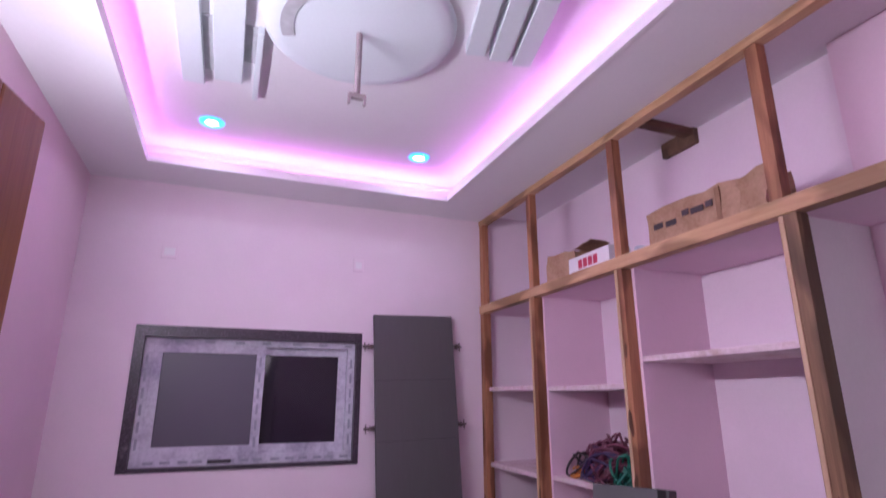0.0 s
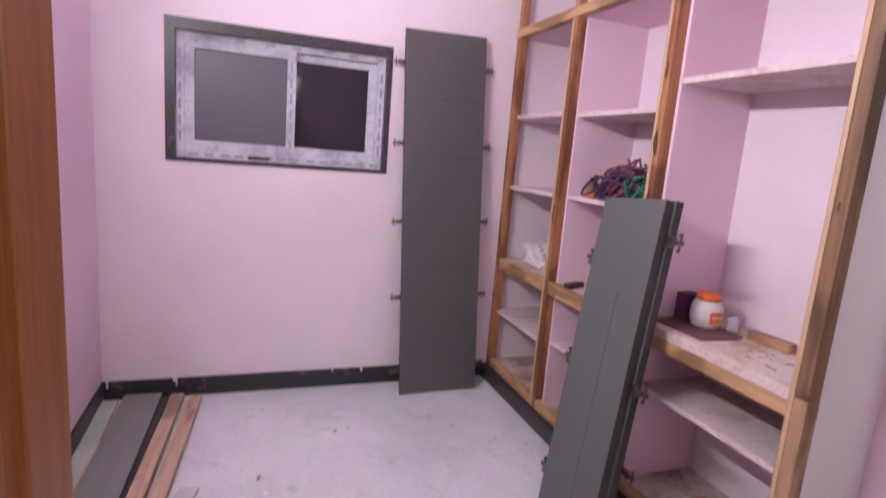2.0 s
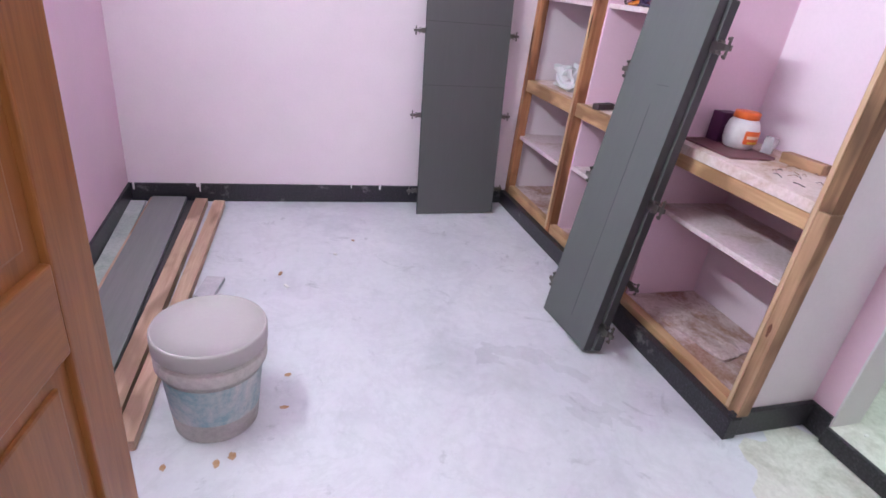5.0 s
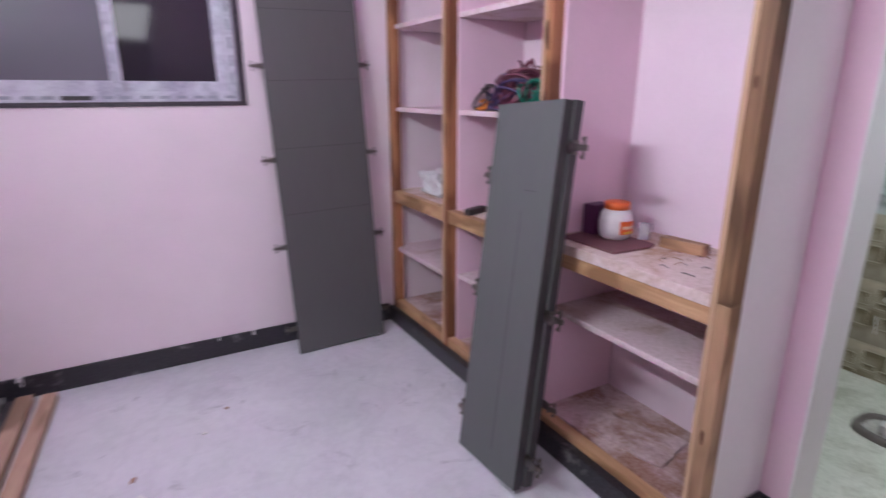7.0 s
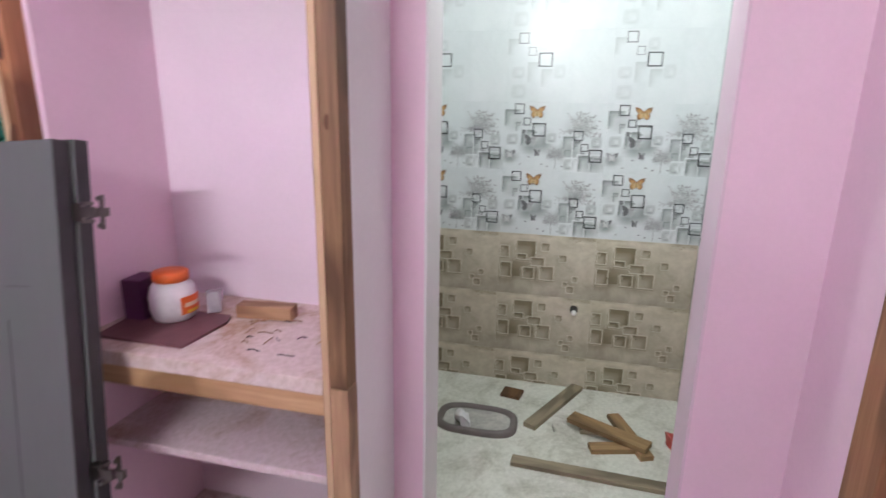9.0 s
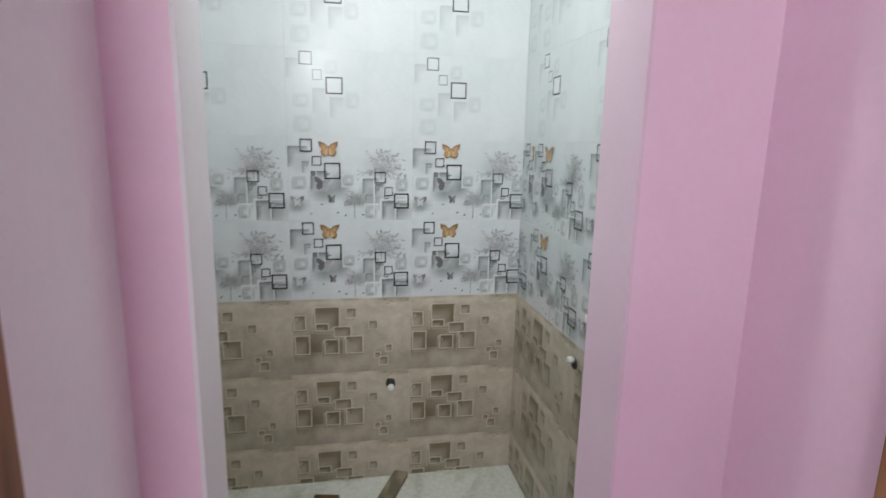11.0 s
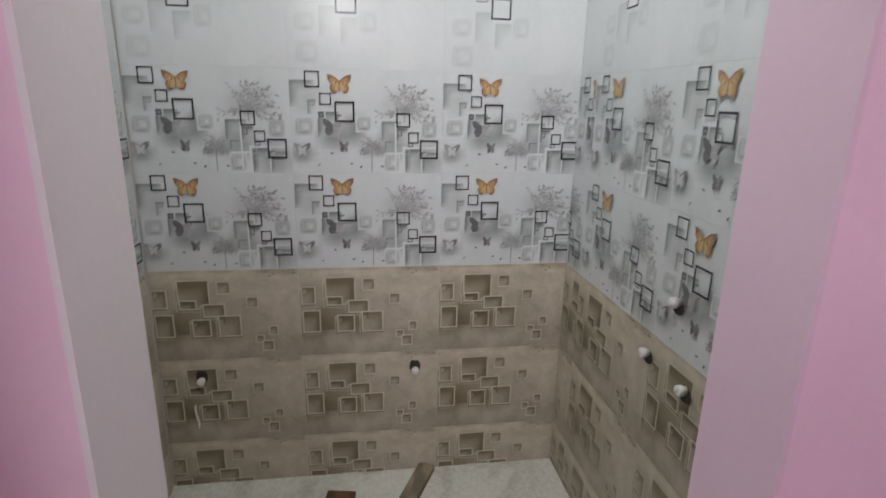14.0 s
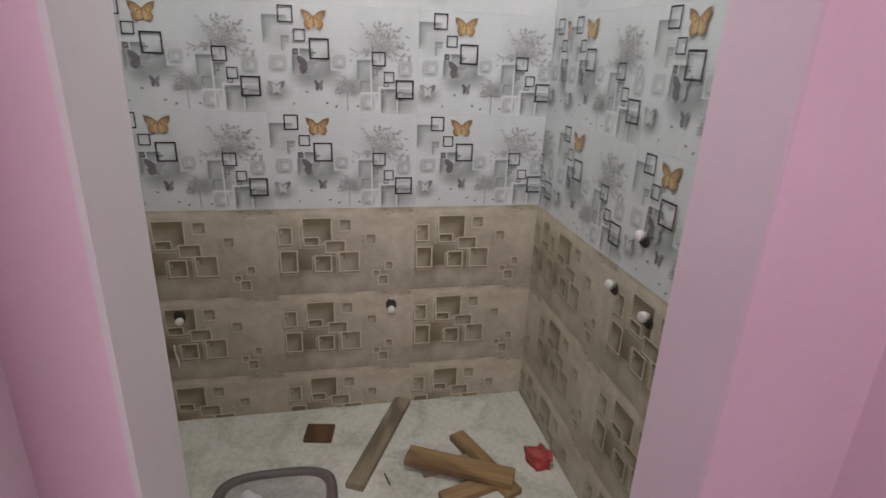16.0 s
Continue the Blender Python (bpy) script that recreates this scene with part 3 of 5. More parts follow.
part("lid", lathe([(0.138, 0.281), (0.151, 0.281), (0.154, 0.286), (0.1545, 0.330), (0.151, 0.336), (0.147, 0.335), (0.144, 0.323), (0.06, 0.321), (0, 0.322)], 48), painted("pale_lid_plastic", (0.44, 0.40, 0.40), 0.5, 0.10), bucket, "dusty white lid", smooth=True)
lab = lathe([(0.1245, 0.07), (0.1375, 0.205)], 48)
for f in [f for f in lab.faces if not (-2.9 < math.atan2(f.calc_center_median().y, f.calc_center_median().x) < 0.2)]:
    lab.faces.remove(f)
part("label", lab, dusty_top("faded_blue_label", (0.22, 0.36, 0.42), (0.52, 0.50, 0.50), 0.47), bucket, "worn pale blue label", smooth=True)
part("handle", wire([(0.150 * math.cos(a), 0.150 * math.sin(a) , 0.262 - 0.10 * math.sin((a + 2.9) / 3.1 * math.pi)) for a in [-2.9 + 3.1 * k / 20 for k in range(21)]], 0.0022), M_STEEL, bucket, "thin wire handle").rotation_euler = (0, 0, math.pi)

# boards lying along the west wall


def plank(name, x0, y0, x1, y1, w, z, t, mat, label, roll=0.0):
    L = math.hypot(x1 - x0, y1 - y0)
    yaw = math.degrees(math.atan2(y1 - y0, x1 - x0)) - 90
    ob = part(name, box(-w / 2, w / 2, 0, L, 0, t, 0.002), mat)
    ob.matrix_world = pose(x0, y0, z, 0, roll, yaw)
    return tagged(ob, label, "plank", "boards on the floor")


M_LAM_Y = timber("grey_laminate_lying", (0.185, 0.19, 0.188), (0.235, 0.238, 0.232), "y", 0.45, False)
M_BATTEN = timber("raw_pine_batten", (0.40, 0.235, 0.155), (0.66, 0.47, 0.35), "y", 0.6)
M_PALE = dusty_top("pale_green_board", (0.36, 0.42, 0.38), (0.52, 0.55, 0.52), 0.5)
plank("board", -0.672, 1.50, -0.690, 3.07, 0.075, 0.001, 0.018, M_PALE, "pale greenish board offcut lying by the skirting")
plank("board", -0.575, 1.45, -0.535, 3.08, 0.17, 0.020, 0.019, M_LAM_Y, "long grey laminated board lying on the floor")
plank("board", -0.520, 1.50, -0.440, 3.07, 0.055, 0.001, 0.018, M_LAM_EDGE, "narrow dark board lying on edge")
plank("batten", -0.461, 1.31, -0.372, 3.05, 0.062, 0.001, 0.040, M_BATTEN, "raw pine batten lying on the floor")
plank("batten", -0.397, 1.28, -0.280, 3.03, 0.058, 0.001, 0.036, M_BATTEN, "raw pine batten lying on the floor")
plank("offcut", -0.270, 2.05, -0.235, 2.21, 0.075, 0.001, 0.018, dusty_top("pale_offcut", (0.42, 0.40, 0.44), (0.58, 0.55, 0.58), 0.5), "small pale grey board offcut on the floor")
plank("stick", -0.652, 2.05, -0.622, 3.085, 0.020, 0.001, 0.030, M_BATTEN, "thin raw wood stick lying beside the grey board")
plank("offcut", -0.470, 1.66, -0.425, 1.95, 0.050, 0.001, 0.014, M_PALE, "narrow pale green board offcut between the planks")

# wall tube light
tube = thing("tube_light", pose(XL, 1.42, 2.15), "white LED batten light on the pink wall", "lamp")
part("housing", box(0.0, 0.030, -0.58, 0.58, -0.02, 0.02, 0.004), M_UPVC, tube)
part("diffuser", box(0.030, 0.045, -0.57, 0.57, -0.016, 0.016, 0.006), glow("tube_glow", (1.0, 0.95, 0.98), 1.5), tube, "glowing diffuser")

# plaster drips left on the skirting
for x, w, h in ((-0.715, 0.010, 0.035), (-0.40, 0.022, 0.018), (-0.385, 0.006, 0.045), (0.45, 0.006, 0.016), (0.62, 0.012, 0.022)):
    dr = part("plaster_drip", box(x, x + w, YW - 0.0155, YW - 0.011, 0.105 - h, 0.110, 0.0015), M_WHITE)
    tagged(dr, "dried white plaster drip on the black skirting", "plaster drip", "plaster drips")

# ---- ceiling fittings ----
# flat grey that paints in the shade of the ceiling slots
M_SLOT_SHADE = plain("slot_shade_grey", (0.46, 0.47, 0.48), 0.8)
medal = thing("ceiling_medallion", pose(0.336, 1.660, ZT), "round white plaster ceiling medallion", "ceiling ornament")
part("disc", lathe([(0, -0.034), (0.270, -0.034), (0.312, -0.031), (0.328, -0.020), (0.332, 0.0)], 72), M_TRAY, medal, smooth=True)
for n, (x0, x1, y0, y1) in enumerate(((-0.262, -0.182, 1.55, 2.185), (-0.145, -0.042, 1.55, 2.13), (0.0, 0.022, 1.78, 2.24))):
    tagged(part("plaster_bar", box(x0, x1, y0, y1, ZT - 0.035, ZT, 0.004), M_TRAY), "raised white plaster bar on the ceiling", "ceiling ornament", "plaster bars")
# thin grey strips stand in for the shade in the gaps between the bars
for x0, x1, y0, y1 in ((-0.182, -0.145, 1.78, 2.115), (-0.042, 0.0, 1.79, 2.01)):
    tagged(part("ceiling_slot", box(x0 + 0.001, x1 - 0.001, y0, y1, ZT - 0.006, ZT, 0.001), M_SLOT_SHADE), "grey strip painted as the shade between plaster bars", "ceiling ornament", "ceiling slots")
for x in (0.752, 0.848, 0.944):
    ob = part("plaster_bar", box(-0.036, 0.036, -0.36, 0.0, -0.035, 0, 0.004), M_TRAY)
    ob.matrix_world = pose(x, 1.622, ZT, 0, 0, -14)
    tagged(ob, "raised white plaster bar on the ceiling", "ceiling ornament", "plaster bars")
# curved grey strip, painted shade of the slot in the medallion
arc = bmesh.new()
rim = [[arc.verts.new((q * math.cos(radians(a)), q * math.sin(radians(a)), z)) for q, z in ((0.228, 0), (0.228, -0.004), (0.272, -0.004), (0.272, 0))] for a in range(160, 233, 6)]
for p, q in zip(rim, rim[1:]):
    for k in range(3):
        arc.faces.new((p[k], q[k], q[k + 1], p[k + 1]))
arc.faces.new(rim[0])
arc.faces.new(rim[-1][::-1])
ob = part("ceiling_slot", arc, M_SLOT_SHADE)
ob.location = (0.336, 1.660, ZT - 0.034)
tagged(ob, "curved grey strip painted as slot shade on the plaster ceiling medallion", "ceiling ornament", "ceiling slots")
rod = thing("fan_rod", pose(0.328, 1.655, ZT - 0.034), "brown painted fan rod hanging from the ceiling", "fan rod")
M_ROD = plain("brown_rod_paint", (0.36, 0.31, 0.31), 0.45)
part("rod", lathe([(0, 0), (0.011, 0), (0.011, -0.235), (0, -0.235)][::-1], 14), M_ROD, rod)
part("fork", wall_bm((-0.030, 0.030, -0.009, 0.009, -0.252, -0.235), (-0.030, -0.022, -0.009, 0.009, -0.272, -0.252), (0.022, 0.030, -0.009, 0.009, -0.272, -0.252)), M_ROD, rod)
M_DOWN = glow("downlight_glow", (0.75, 0.95, 1.0), 14.0)
M_RING = glow("blue_ring_glow", (0.03, 0.30, 1.0), 5.0)
for x, y in ((-0.165, 2.575), (0.865, 2.592)):
    d = thing("downlight", pose(x, y, ZT), "round ceiling downlight glowing white with a blue ring", "lamp", "downlights")
    part("ring", lathe([(0.030, -0.006), (0.052, -0.007), (0.056, -0.003), (0.056, 0)], 32), M_RING, d, "blue glowing rim", smooth=True)
    part("lens", lathe([(0, -0.004), (0.031, -0.004)], 32), M_DOWN, d, "white glowing lens")
for x in (-0.515, 1.185):
    tagged(part("light_strip", box(x - 0.005, x + 0.005, TY0, TY1, ZC + 0.025, ZC + 0.028), glow("pink_strip_glow", PINK, 4.0)), "pink LED strip lying in the ceiling cove", "light strip", "cove strips")
tagged(part("light_strip", box(TX0, TX1, 2.870, 2.880, ZC + 0.025, ZC + 0.028), glow("pink_strip_glow", PINK, 4.0)), "pink LED strip lying in the ceiling cove", "light strip", "cove strips")
# switch plates on the window wall
for x, z, w in ((-0.325, 2.352, 0.075), (0.672, 2.362, 0.060)):
    p = thing("wall_plate", pose(x, YW, z), "white plastic electrical plate on the pink wall", "switch plate", "wall plates")
    part("plate", box(-w / 2, w / 2, -0.008, 0, -0.036, 0.036, 0.003), M_PALEPINK, p)
    part("cover", box(-w / 2 + 0.012, w / 2 - 0.012, -0.0105, -0.008, -0.02, 0.02, 0.001), M_CEIL, p)

# ---- things in the wardrobe ----
M_CARD = dusty_top("brown_cardboard", (0.33, 0.19, 0.11), (0.46, 0.29, 0.19), 0.5)
M_CARD_IN = plain("inner_cardboard", (0.26, 0.14, 0.08), 0.8)
M_PRINT = plain("dark_print", (0.06, 0.04, 0.05), 0.7)
M_RED = plain("red_print", (0.50, 0.04, 0.09), 0.6)
M_PAPER = painted("white_card", (0.74, 0.72, 0.74), 0.7)


def carton(name, m, w, d, h, label, mat=M_CARD, flap=True, rough=0.006):
    """Open carton, worn: w along local x, d along y, standing on local z = 0."""
    root = thing(name, m, label, "box")
    t = 0.004
    bm = bmesh.new()
    for b in ((-w / 2, w / 2, -d / 2, -d / 2 + t, 0, h), (-w / 2, w / 2, d / 2 - t, d / 2, 0, h), (-w / 2, -w / 2 + t, -d / 2 + t, d / 2 - t, 0, h), (w / 2 - t, w / 2, -d / 2 + t, d / 2 - t, 0, h), (-w / 2 + t, w / 2 - t, -d / 2 + t, d / 2 - t, 0, t)):
        add_box(bm, *b)
    bmesh.ops.subdivide_edges(bm, edges=[e for e in bm.edges if e.calc_length() > 0.05], cuts=5, use_grid_fill=True)
    for v in bm.verts:
        k = v.co.z / h
        v.co.x += k * rough * noise.noise(v.co * 14)
        v.co.y += k * rough * 1.5 * noise.noise(v.co * 11 + Vector((3, 1, 7)))
        v.co.z += k * rough * 1.6 * noise.noise(Vector((v.co.x * 18, v.co.y * 18, 5)))
    part("body", bm, mat, root)
    if flap:
        fl = box(-d / 2, d / 2, 0, 0.12, -0.002, 0.002)
        bmesh.ops.subdivide_edges(fl, edges=[e for e in fl.edges if e.calc_length() > 0.09], cuts=4, use_grid_fill=True)
        for v in fl.verts:
            v.co.z += 0.012 * noise.noise(v.co * 16)
        f = part("flap", fl, M_CARD_IN, root, "folded-out flap")
        f.matrix_local = pose(w / 2, 0, h, 0, 0, -90) @ pose(0, 0, 0, 12, 0, 0)
    return root


bx = carton("carton", pose(1.612, 1.468, LZ, 0, 0, -88), 0.41, 0.17, 0.165, "torn brown cardboard carton with handwriting on the loft", flap=False, rough=0.010)
part("packing_tape", box(0.115, 0.135, -0.088, -0.0835, 0.02, 0.16), M_CARD_IN, bx.children[0], "dark tape")
for k, (x, w, z) in enumerate(((-0.17, 0.045, 0.085), (-0.11, 0.05, 0.08), (-0.03, 0.03, 0.10), (0.01, 0.055, 0.095), (0.075, 0.03, 0.10))):
    part("handwriting", box(x, x + w, -0.0905, -0.0885, z, z + 0.022), M_PRINT, bx.children[0], "unreadable dark handwriting")
carton("carton", pose(1.590, 1.205, LZ, 0, 0, -95), 0.115, 0.13, 0.16, "small crushed brown carton on the loft", flap=False, rough=0.03)
carton("carton", pose(1.60, 2.335, LZ, 0, 0, -80), 0.20, 0.13, 0.165, "small open brown carton on the loft", rough=0.014)
wb = thing("white_box", pose(1.570, 2.06, LZ, 0, 0, -90), "flat white card box with red lettering on the loft", "box")
part("body", box(-0.152, 0.152, -0.06, 0.06, 0, 0.102, 0.003), M_PAPER, wb)
for k in range(4):
    part("red_lettering", box(-0.073 + k * 0.038, -0.043 + k * 0.038, -0.0615, -0.0605, 0.040, 0.082), M_RED, wb.children[0], "unreadable red letters")
pk = thing("paper_packet", pose(1.560, 1.712, LZ, 0, 0, -84), "crumpled pale blue and white packet on the loft", "packet")


def crumple(w, d, h, amount, seed, cuts=6):
    bm = box(-w / 2, w / 2, -d / 2, d / 2, 0, h)
    bmesh.ops.subdivide_edges(bm, edges=bm.edges[:], cuts=cuts, use_grid_fill=True)
    for v in bm.verts:
        n = noise.noise_vector(v.co * 22 + Vector((seed, seed * 2, 1))) * amount
        v.co += Vector((n.x, n.y, n.z * (1 if v.co.z > 0.002 else 0)))
        v.co.z = max(v.co.z, 0.0005)
    return bm


part("wrapper", crumple(0.10, 0.07, 0.04, 0.02, 3), dusty_top("pale_blue_wrapper", (0.30, 0.34, 0.52), (0.72, 0.72, 0.78), 0.5), pk)
cleat = thing("roof_cleat", pose(XW + 0.045, 1.70, ZR - 0.045), "dark timber cleat under the loft ceiling", "timber")
M_CLEAT = timber("dark_cleat", (0.10, 0.05, 0.03), (0.22, 0.12, 0.07), "x", 0.7)
part("arm", box(0, XN - XW - 0.075, -0.022, 0.022, 0.012, 0.045, 0.002), M_CLEAT, cleat)
part("block", box(XN - XW - 0.075, XN - XW - 0.047, -0.03, 0.165, -0.028, 0.044, 0.002), M_CLEAT, cleat)

# jar, box, mat and block on the niche board
CZ = 0.830
mat_bm = bmesh.new()
vs = [(-0.115, 0.10), (0.13, 0.10), (0.145, -0.02), (0.02, -0.105), (-0.105, -0.105), (-0.125, -0.06)]
lo = [mat_bm.verts.new((x, y, 0)) for x, y in vs]
hi = [mat_bm.verts.new((x, y, 0.007)) for x, y in vs]
mat_bm.faces.new(lo)
mat_bm.faces.new(hi[::-1])
for k in range(6):
    mat_bm.faces.new((lo[k], hi[k], hi[(k + 1) % 6], lo[(k + 1) % 6]))
bmesh.ops.recalc_face_normals(mat_bm, faces=mat_bm.faces)
mat_ob = part("rexine_mat", mat_bm, plain("maroon_board", (0.16, 0.065, 0.075), 0.55))
mat_ob.matrix_world = pose(1.605, 1.585, CZ, 0, 0, 90)
tagged(mat_ob, "dark maroon board lying on the wardrobe shelf", "board")
jar = thing("glue_jar", pose(1.655, 1.610, CZ + 0.007, 0, 0, 12) @ Matrix.Scale(1.06, 4), "white plastic glue jar with an orange lid", "jar")
M_JAR = plain("white_jar_plastic", (0.72, 0.68, 0.70), 0.35)
M_ORANGE = plain("orange_plastic", (0.75, 0.14, 0.03), 0.4)
part("body", lathe([(0, 0), (0.040, 0), (0.048, 0.006), (0.055, 0.030), (0.056, 0.060), (0.050, 0.085), (0.040, 0.098), (0.034, 0.102)], 40), M_JAR, jar, smooth=True)
part("lid", lathe([(0.040, 0.100), (0.042, 0.101), (0.042, 0.120), (0.039, 0.123), (0, 0.123)], 40), M_ORANGE, jar, "orange screw lid", smooth=True)


def patch(r, a0, a1, z0, z1, seg=14):
    bm = bmesh.new()
    rows = []
    for z in (z0, (z0 + z1) / 2, z1):
        rows.append([bm.verts.new((r * math.cos(a0 + (a1 - a0) * k / seg), r * math.sin(a0 + (a1 - a0) * k / seg), z)) for k in range(seg + 1)])
    for p, q in zip(rows, rows[1:]):
        for k in range(seg):
            bm.faces.new((p[k], p[k + 1], q[k + 1], q[k]))
    return bm


jlab = part("label", patch(0.0572, -2.35, -1.15, 0.022, 0.066), M_ORANGE, jar, "orange and yellow label", smooth=True)
part("label_band", patch(0.0578, -2.2, -1.3, 0.040, 0.050), plain("pale_band", (0.80, 0.62, 0.45), 0.5), jlab, smooth=True)
part("label_band", patch(0.0578, -2.1, -1.4, 0.024, 0.031), plain("yellow_band", (0.80, 0.50, 0.05), 0.5), jlab, smooth=True)
pb = part("purple_box", box(-0.04, 0.04, -0.028, 0.028, 0, 0.108, 0.003), painted("purple_card", (0.10, 0.022, 0.09), 0.5))
pb.matrix_world = pose(1.650, 1.700, CZ + 0.007, 0, 0, 4)
tagged(pb, "dark purple card box behind the jar", "box")
tin = thing("clear_packet", pose(1.735, 1.545, CZ + 0.008, 0, 0, 30), "crumpled clear packet with screws", "packet")
part("film", crumple(0.06, 0.035, 0.055, 0.012, 8, 4), plain("clear_film", (0.42, 0.38, 0.42), 0.15), tin)
wbk = part("wood_block", box(-0.078, 0.078, -0.022, 0.022, 0, 0.036, 0.002), timber("offcut_x", (0.34, 0.17, 0.09), (0.56, 0.34, 0.20), "x", 0.6))
wbk.matrix_world = pose(1.740, 1.388, CZ, 0, 0, -84)
tagged(wbk, "short pine offcut on the wardrobe shelf", "wood block")
for k in range(16):
    x, y, a = random.uniform(1.52, 1.74), random.uniform(1.10, 1.40), random.uniform(0, 180)
    L = random.uniform(0.015, 0.045)
    sv = part("wood_shaving", wire([(0, 0, 0.002), (L * 0.5, L * 0.12, 0.005 + random.random() * 0.004), (L, 0, 0.002)], 0.0014, 4), M_PRINT if k % 3 == 0 else M_CARD)
    sv.matrix_world = pose(x, y, CZ, 0, 0, a)
    tagged(sv, "thin dark nail on the dusty shelf" if k % 3 == 0 else "thin wood shaving on the dusty shelf", "nail" if k % 3 == 0 else "shaving", "nails" if k % 3 == 0 else "shavings")
ply = part("plywood_scrap", crumple(0.20, 0.30, 0.012, 0.012, 5), M_BASE)
ply.matrix_world = pose(1.66, 1.43, 0.115, 0, 0, 12)
tagged(ply, "broken brown plywood scrap on the lowest shelf", "plywood scrap")
# paper and dark block on the middle boards
pp = part("crumpled_paper", crumple(0.26, 0.10, 0.10, 0.05, 11), M_PAPER)
pp.matrix_world = pose(1.635, 2.87, 0.796, 0, 0, 80)
tagged(pp, "crumpled white paper sheet on the shelf", "paper")
dbk = part("wood_block", box(-0.06, 0.06, -0.018, 0.018, 0, 0.028, 0.003), plain("dark_wood_block", (0.05, 0.035, 0.035), 0.6))
dbk.matrix_world = pose(1.535, 2.34, 0.797, 0, 0, 20)
tagged(dbk, "dark wooden block on the middle board", "wood block")
# tangle of cables
cab = thing("cable_tangle", pose(1.615, 2.165, 1.258), "tangled purple, green and orange electric cables", "cable bundle")
rnd = random.Random(4)
for name, col, n, cx, wid, hh, label in (("cable", (0.16, 0.04, 0.07), 40, -0.03, 0.19, 0.23, "maroon cable"), ("cable", (0.05, 0.03, 0.10), 28, 0.03, 0.19, 0.17, "dark purple cable"), ("cable", (0.01, 0.16, 0.11), 26, -0.17, 0.09, 0.20, "green cable"), ("cable", (0.62, 0.20, 0.02), 12, 0.15, 0.06, 0.06, "orange cable"), ("cable", (0.03, 0.02, 0.025), 4, 0.20, 0.13, 0.17, "black cable")):
    mat = plain(label.replace(" ", "_"), col, 0.45)
    for k in range(n):
        ph, rr = rnd.uniform(0, 6.28), rnd.uniform(0.25, 1.0)
        top = hh * rnd.uniform(0.45, 1.0)
        ox, oy = rnd.uniform(-0.03, 0.03), rnd.uniform(-0.03, 0.03)
        pts = []
        for q in range(23):
            a = ph + q / 22 * rnd.uniform(5.0, 5.6)
            pts.append((oy + 0.075 * rr * math.cos(a), cx + ox + wid * rr * 0.75 * math.sin(a), 0.006 + top * (0.5 + 0.5 * math.sin(a * 1.3 + ph)) * (1 - 0.35 * abs(math.sin(a)))))
        part(name, wire(pts, 0.0058, 5), mat, cab, label, smooth=True)

# ---- bathroom fittings ----
BF = BZ
M_PIPE = plain("white_pipe_plastic", (0.78, 0.77, 0.74), 0.35)
M_HOLE = plain("chipped_hole", (0.05, 0.045, 0.04), 0.9)


def stub(m, hole=(0.0, 0.0)):
    root = thing("pipe_stub", m, "white capped water pipe stub in the tiled wall", "pipe", "pipe stubs")
    h = bmesh.new()
    ring = [h.verts.new((hole[0] + 0.024 * (1 + 0.35 * noise.noise(Vector((k, hole[0] * 50, 2)))) * math.cos(k * 0.6283), hole[1] + 0.019 * math.sin(k * 0.6283), 0.0018)) for k in range(10)]
    h.faces.new(ring)
    part("chipped_hole", h, M_HOLE, root, "dark chipped hole")
    part("stub", lathe([(0, 0.001), (0.009, 0.001), (0.009, 0.008), (0.0125, 0.009), (0.0125, 0.020), (0.010, 0.023), (0, 0.023)], 18), M_PIPE, root, smooth=True)
    return root


for y, z in ((0.564, 0.446), (1.259, 0.443)):
    stub(Matrix.Translation((BX1 - 0.001, y, z)) @ pose(0, 0, 0, 0, -90, 0), (0.012, 0.0))
for x, z in ((2.309, 0.755), (2.471, 0.765), (2.376, 0.928)):
    stub(Matrix.Translation((x, BY0 + 0.001, z)) @ pose(0, 0, 0, -90, 0, 0), (0.0, 0.01))
stub(Matrix.Translation((2.915, BY1 - 0.001, 0.50)) @ pose(0, 0, 0, 90, 0, 0))
strip = part("torn_tape", crumple(0.012, 0.004, 0.085, 0.006, 6, 3), M_PIPE)
strip.matrix_world = pose(BX1 - 0.006, 1.284, 0.270)
tagged(strip, "white torn tape hanging on the tiles", "tape")
# squat pan set in the floor
pan = thing("squat_pan", pose(2.622, 0.948, BF), "squatting pan with a grey rim, dirty with cement", "toilet pan")


def oval(k, n, a, b, p=3.2):
    t = 2 * math.pi * k / n
    c, s = math.cos(t), math.sin(t)
    return (a * math.copysign(abs(c) ** (2 / p), c), b * math.copysign(abs(s) ** (2 / p), s))


def oval_loft(rings, n=48):
    bm = bmesh.new()
    rows = []
    for a, b, z in rings:
        rows.append([bm.verts.new((*oval(k, n, a, b), z)) for k in range(n)])
    for p, q in zip(rows, rows[1:]):
        for k in range(n):
            bm.faces.new((p[k], p[(k + 1) % n], q[(k + 1) % n], q[k]))
    return bm, rows


bm, _ = oval_loft([(0.112, 0.180, 0.0), (0.111, 0.178, 0.018), (0.105, 0.171, 0.025), (0.092, 0.157, 0.026), (0.086, 0.150, 0.020), (0.083, 0.146, 0.008)])
part("rim", bm, plain("dark_grey_rim", (0.15, 0.125, 0.12), 0.45), pan, "dark grey rounded rim", smooth=True)
bm, rows = oval_loft([(0.084, 0.147, 0.010), (0.070, 0.130, 0.006), (0.04, 0.09, 0.003)])
bm.faces.new(rows[-1])
part("basin", bm, dusty_top("cemented_basin", (0.33, 0.32, 0.30), (0.55, 0.53, 0.49), 0.5), pan, "pale cement-smeared basin", smooth=True)
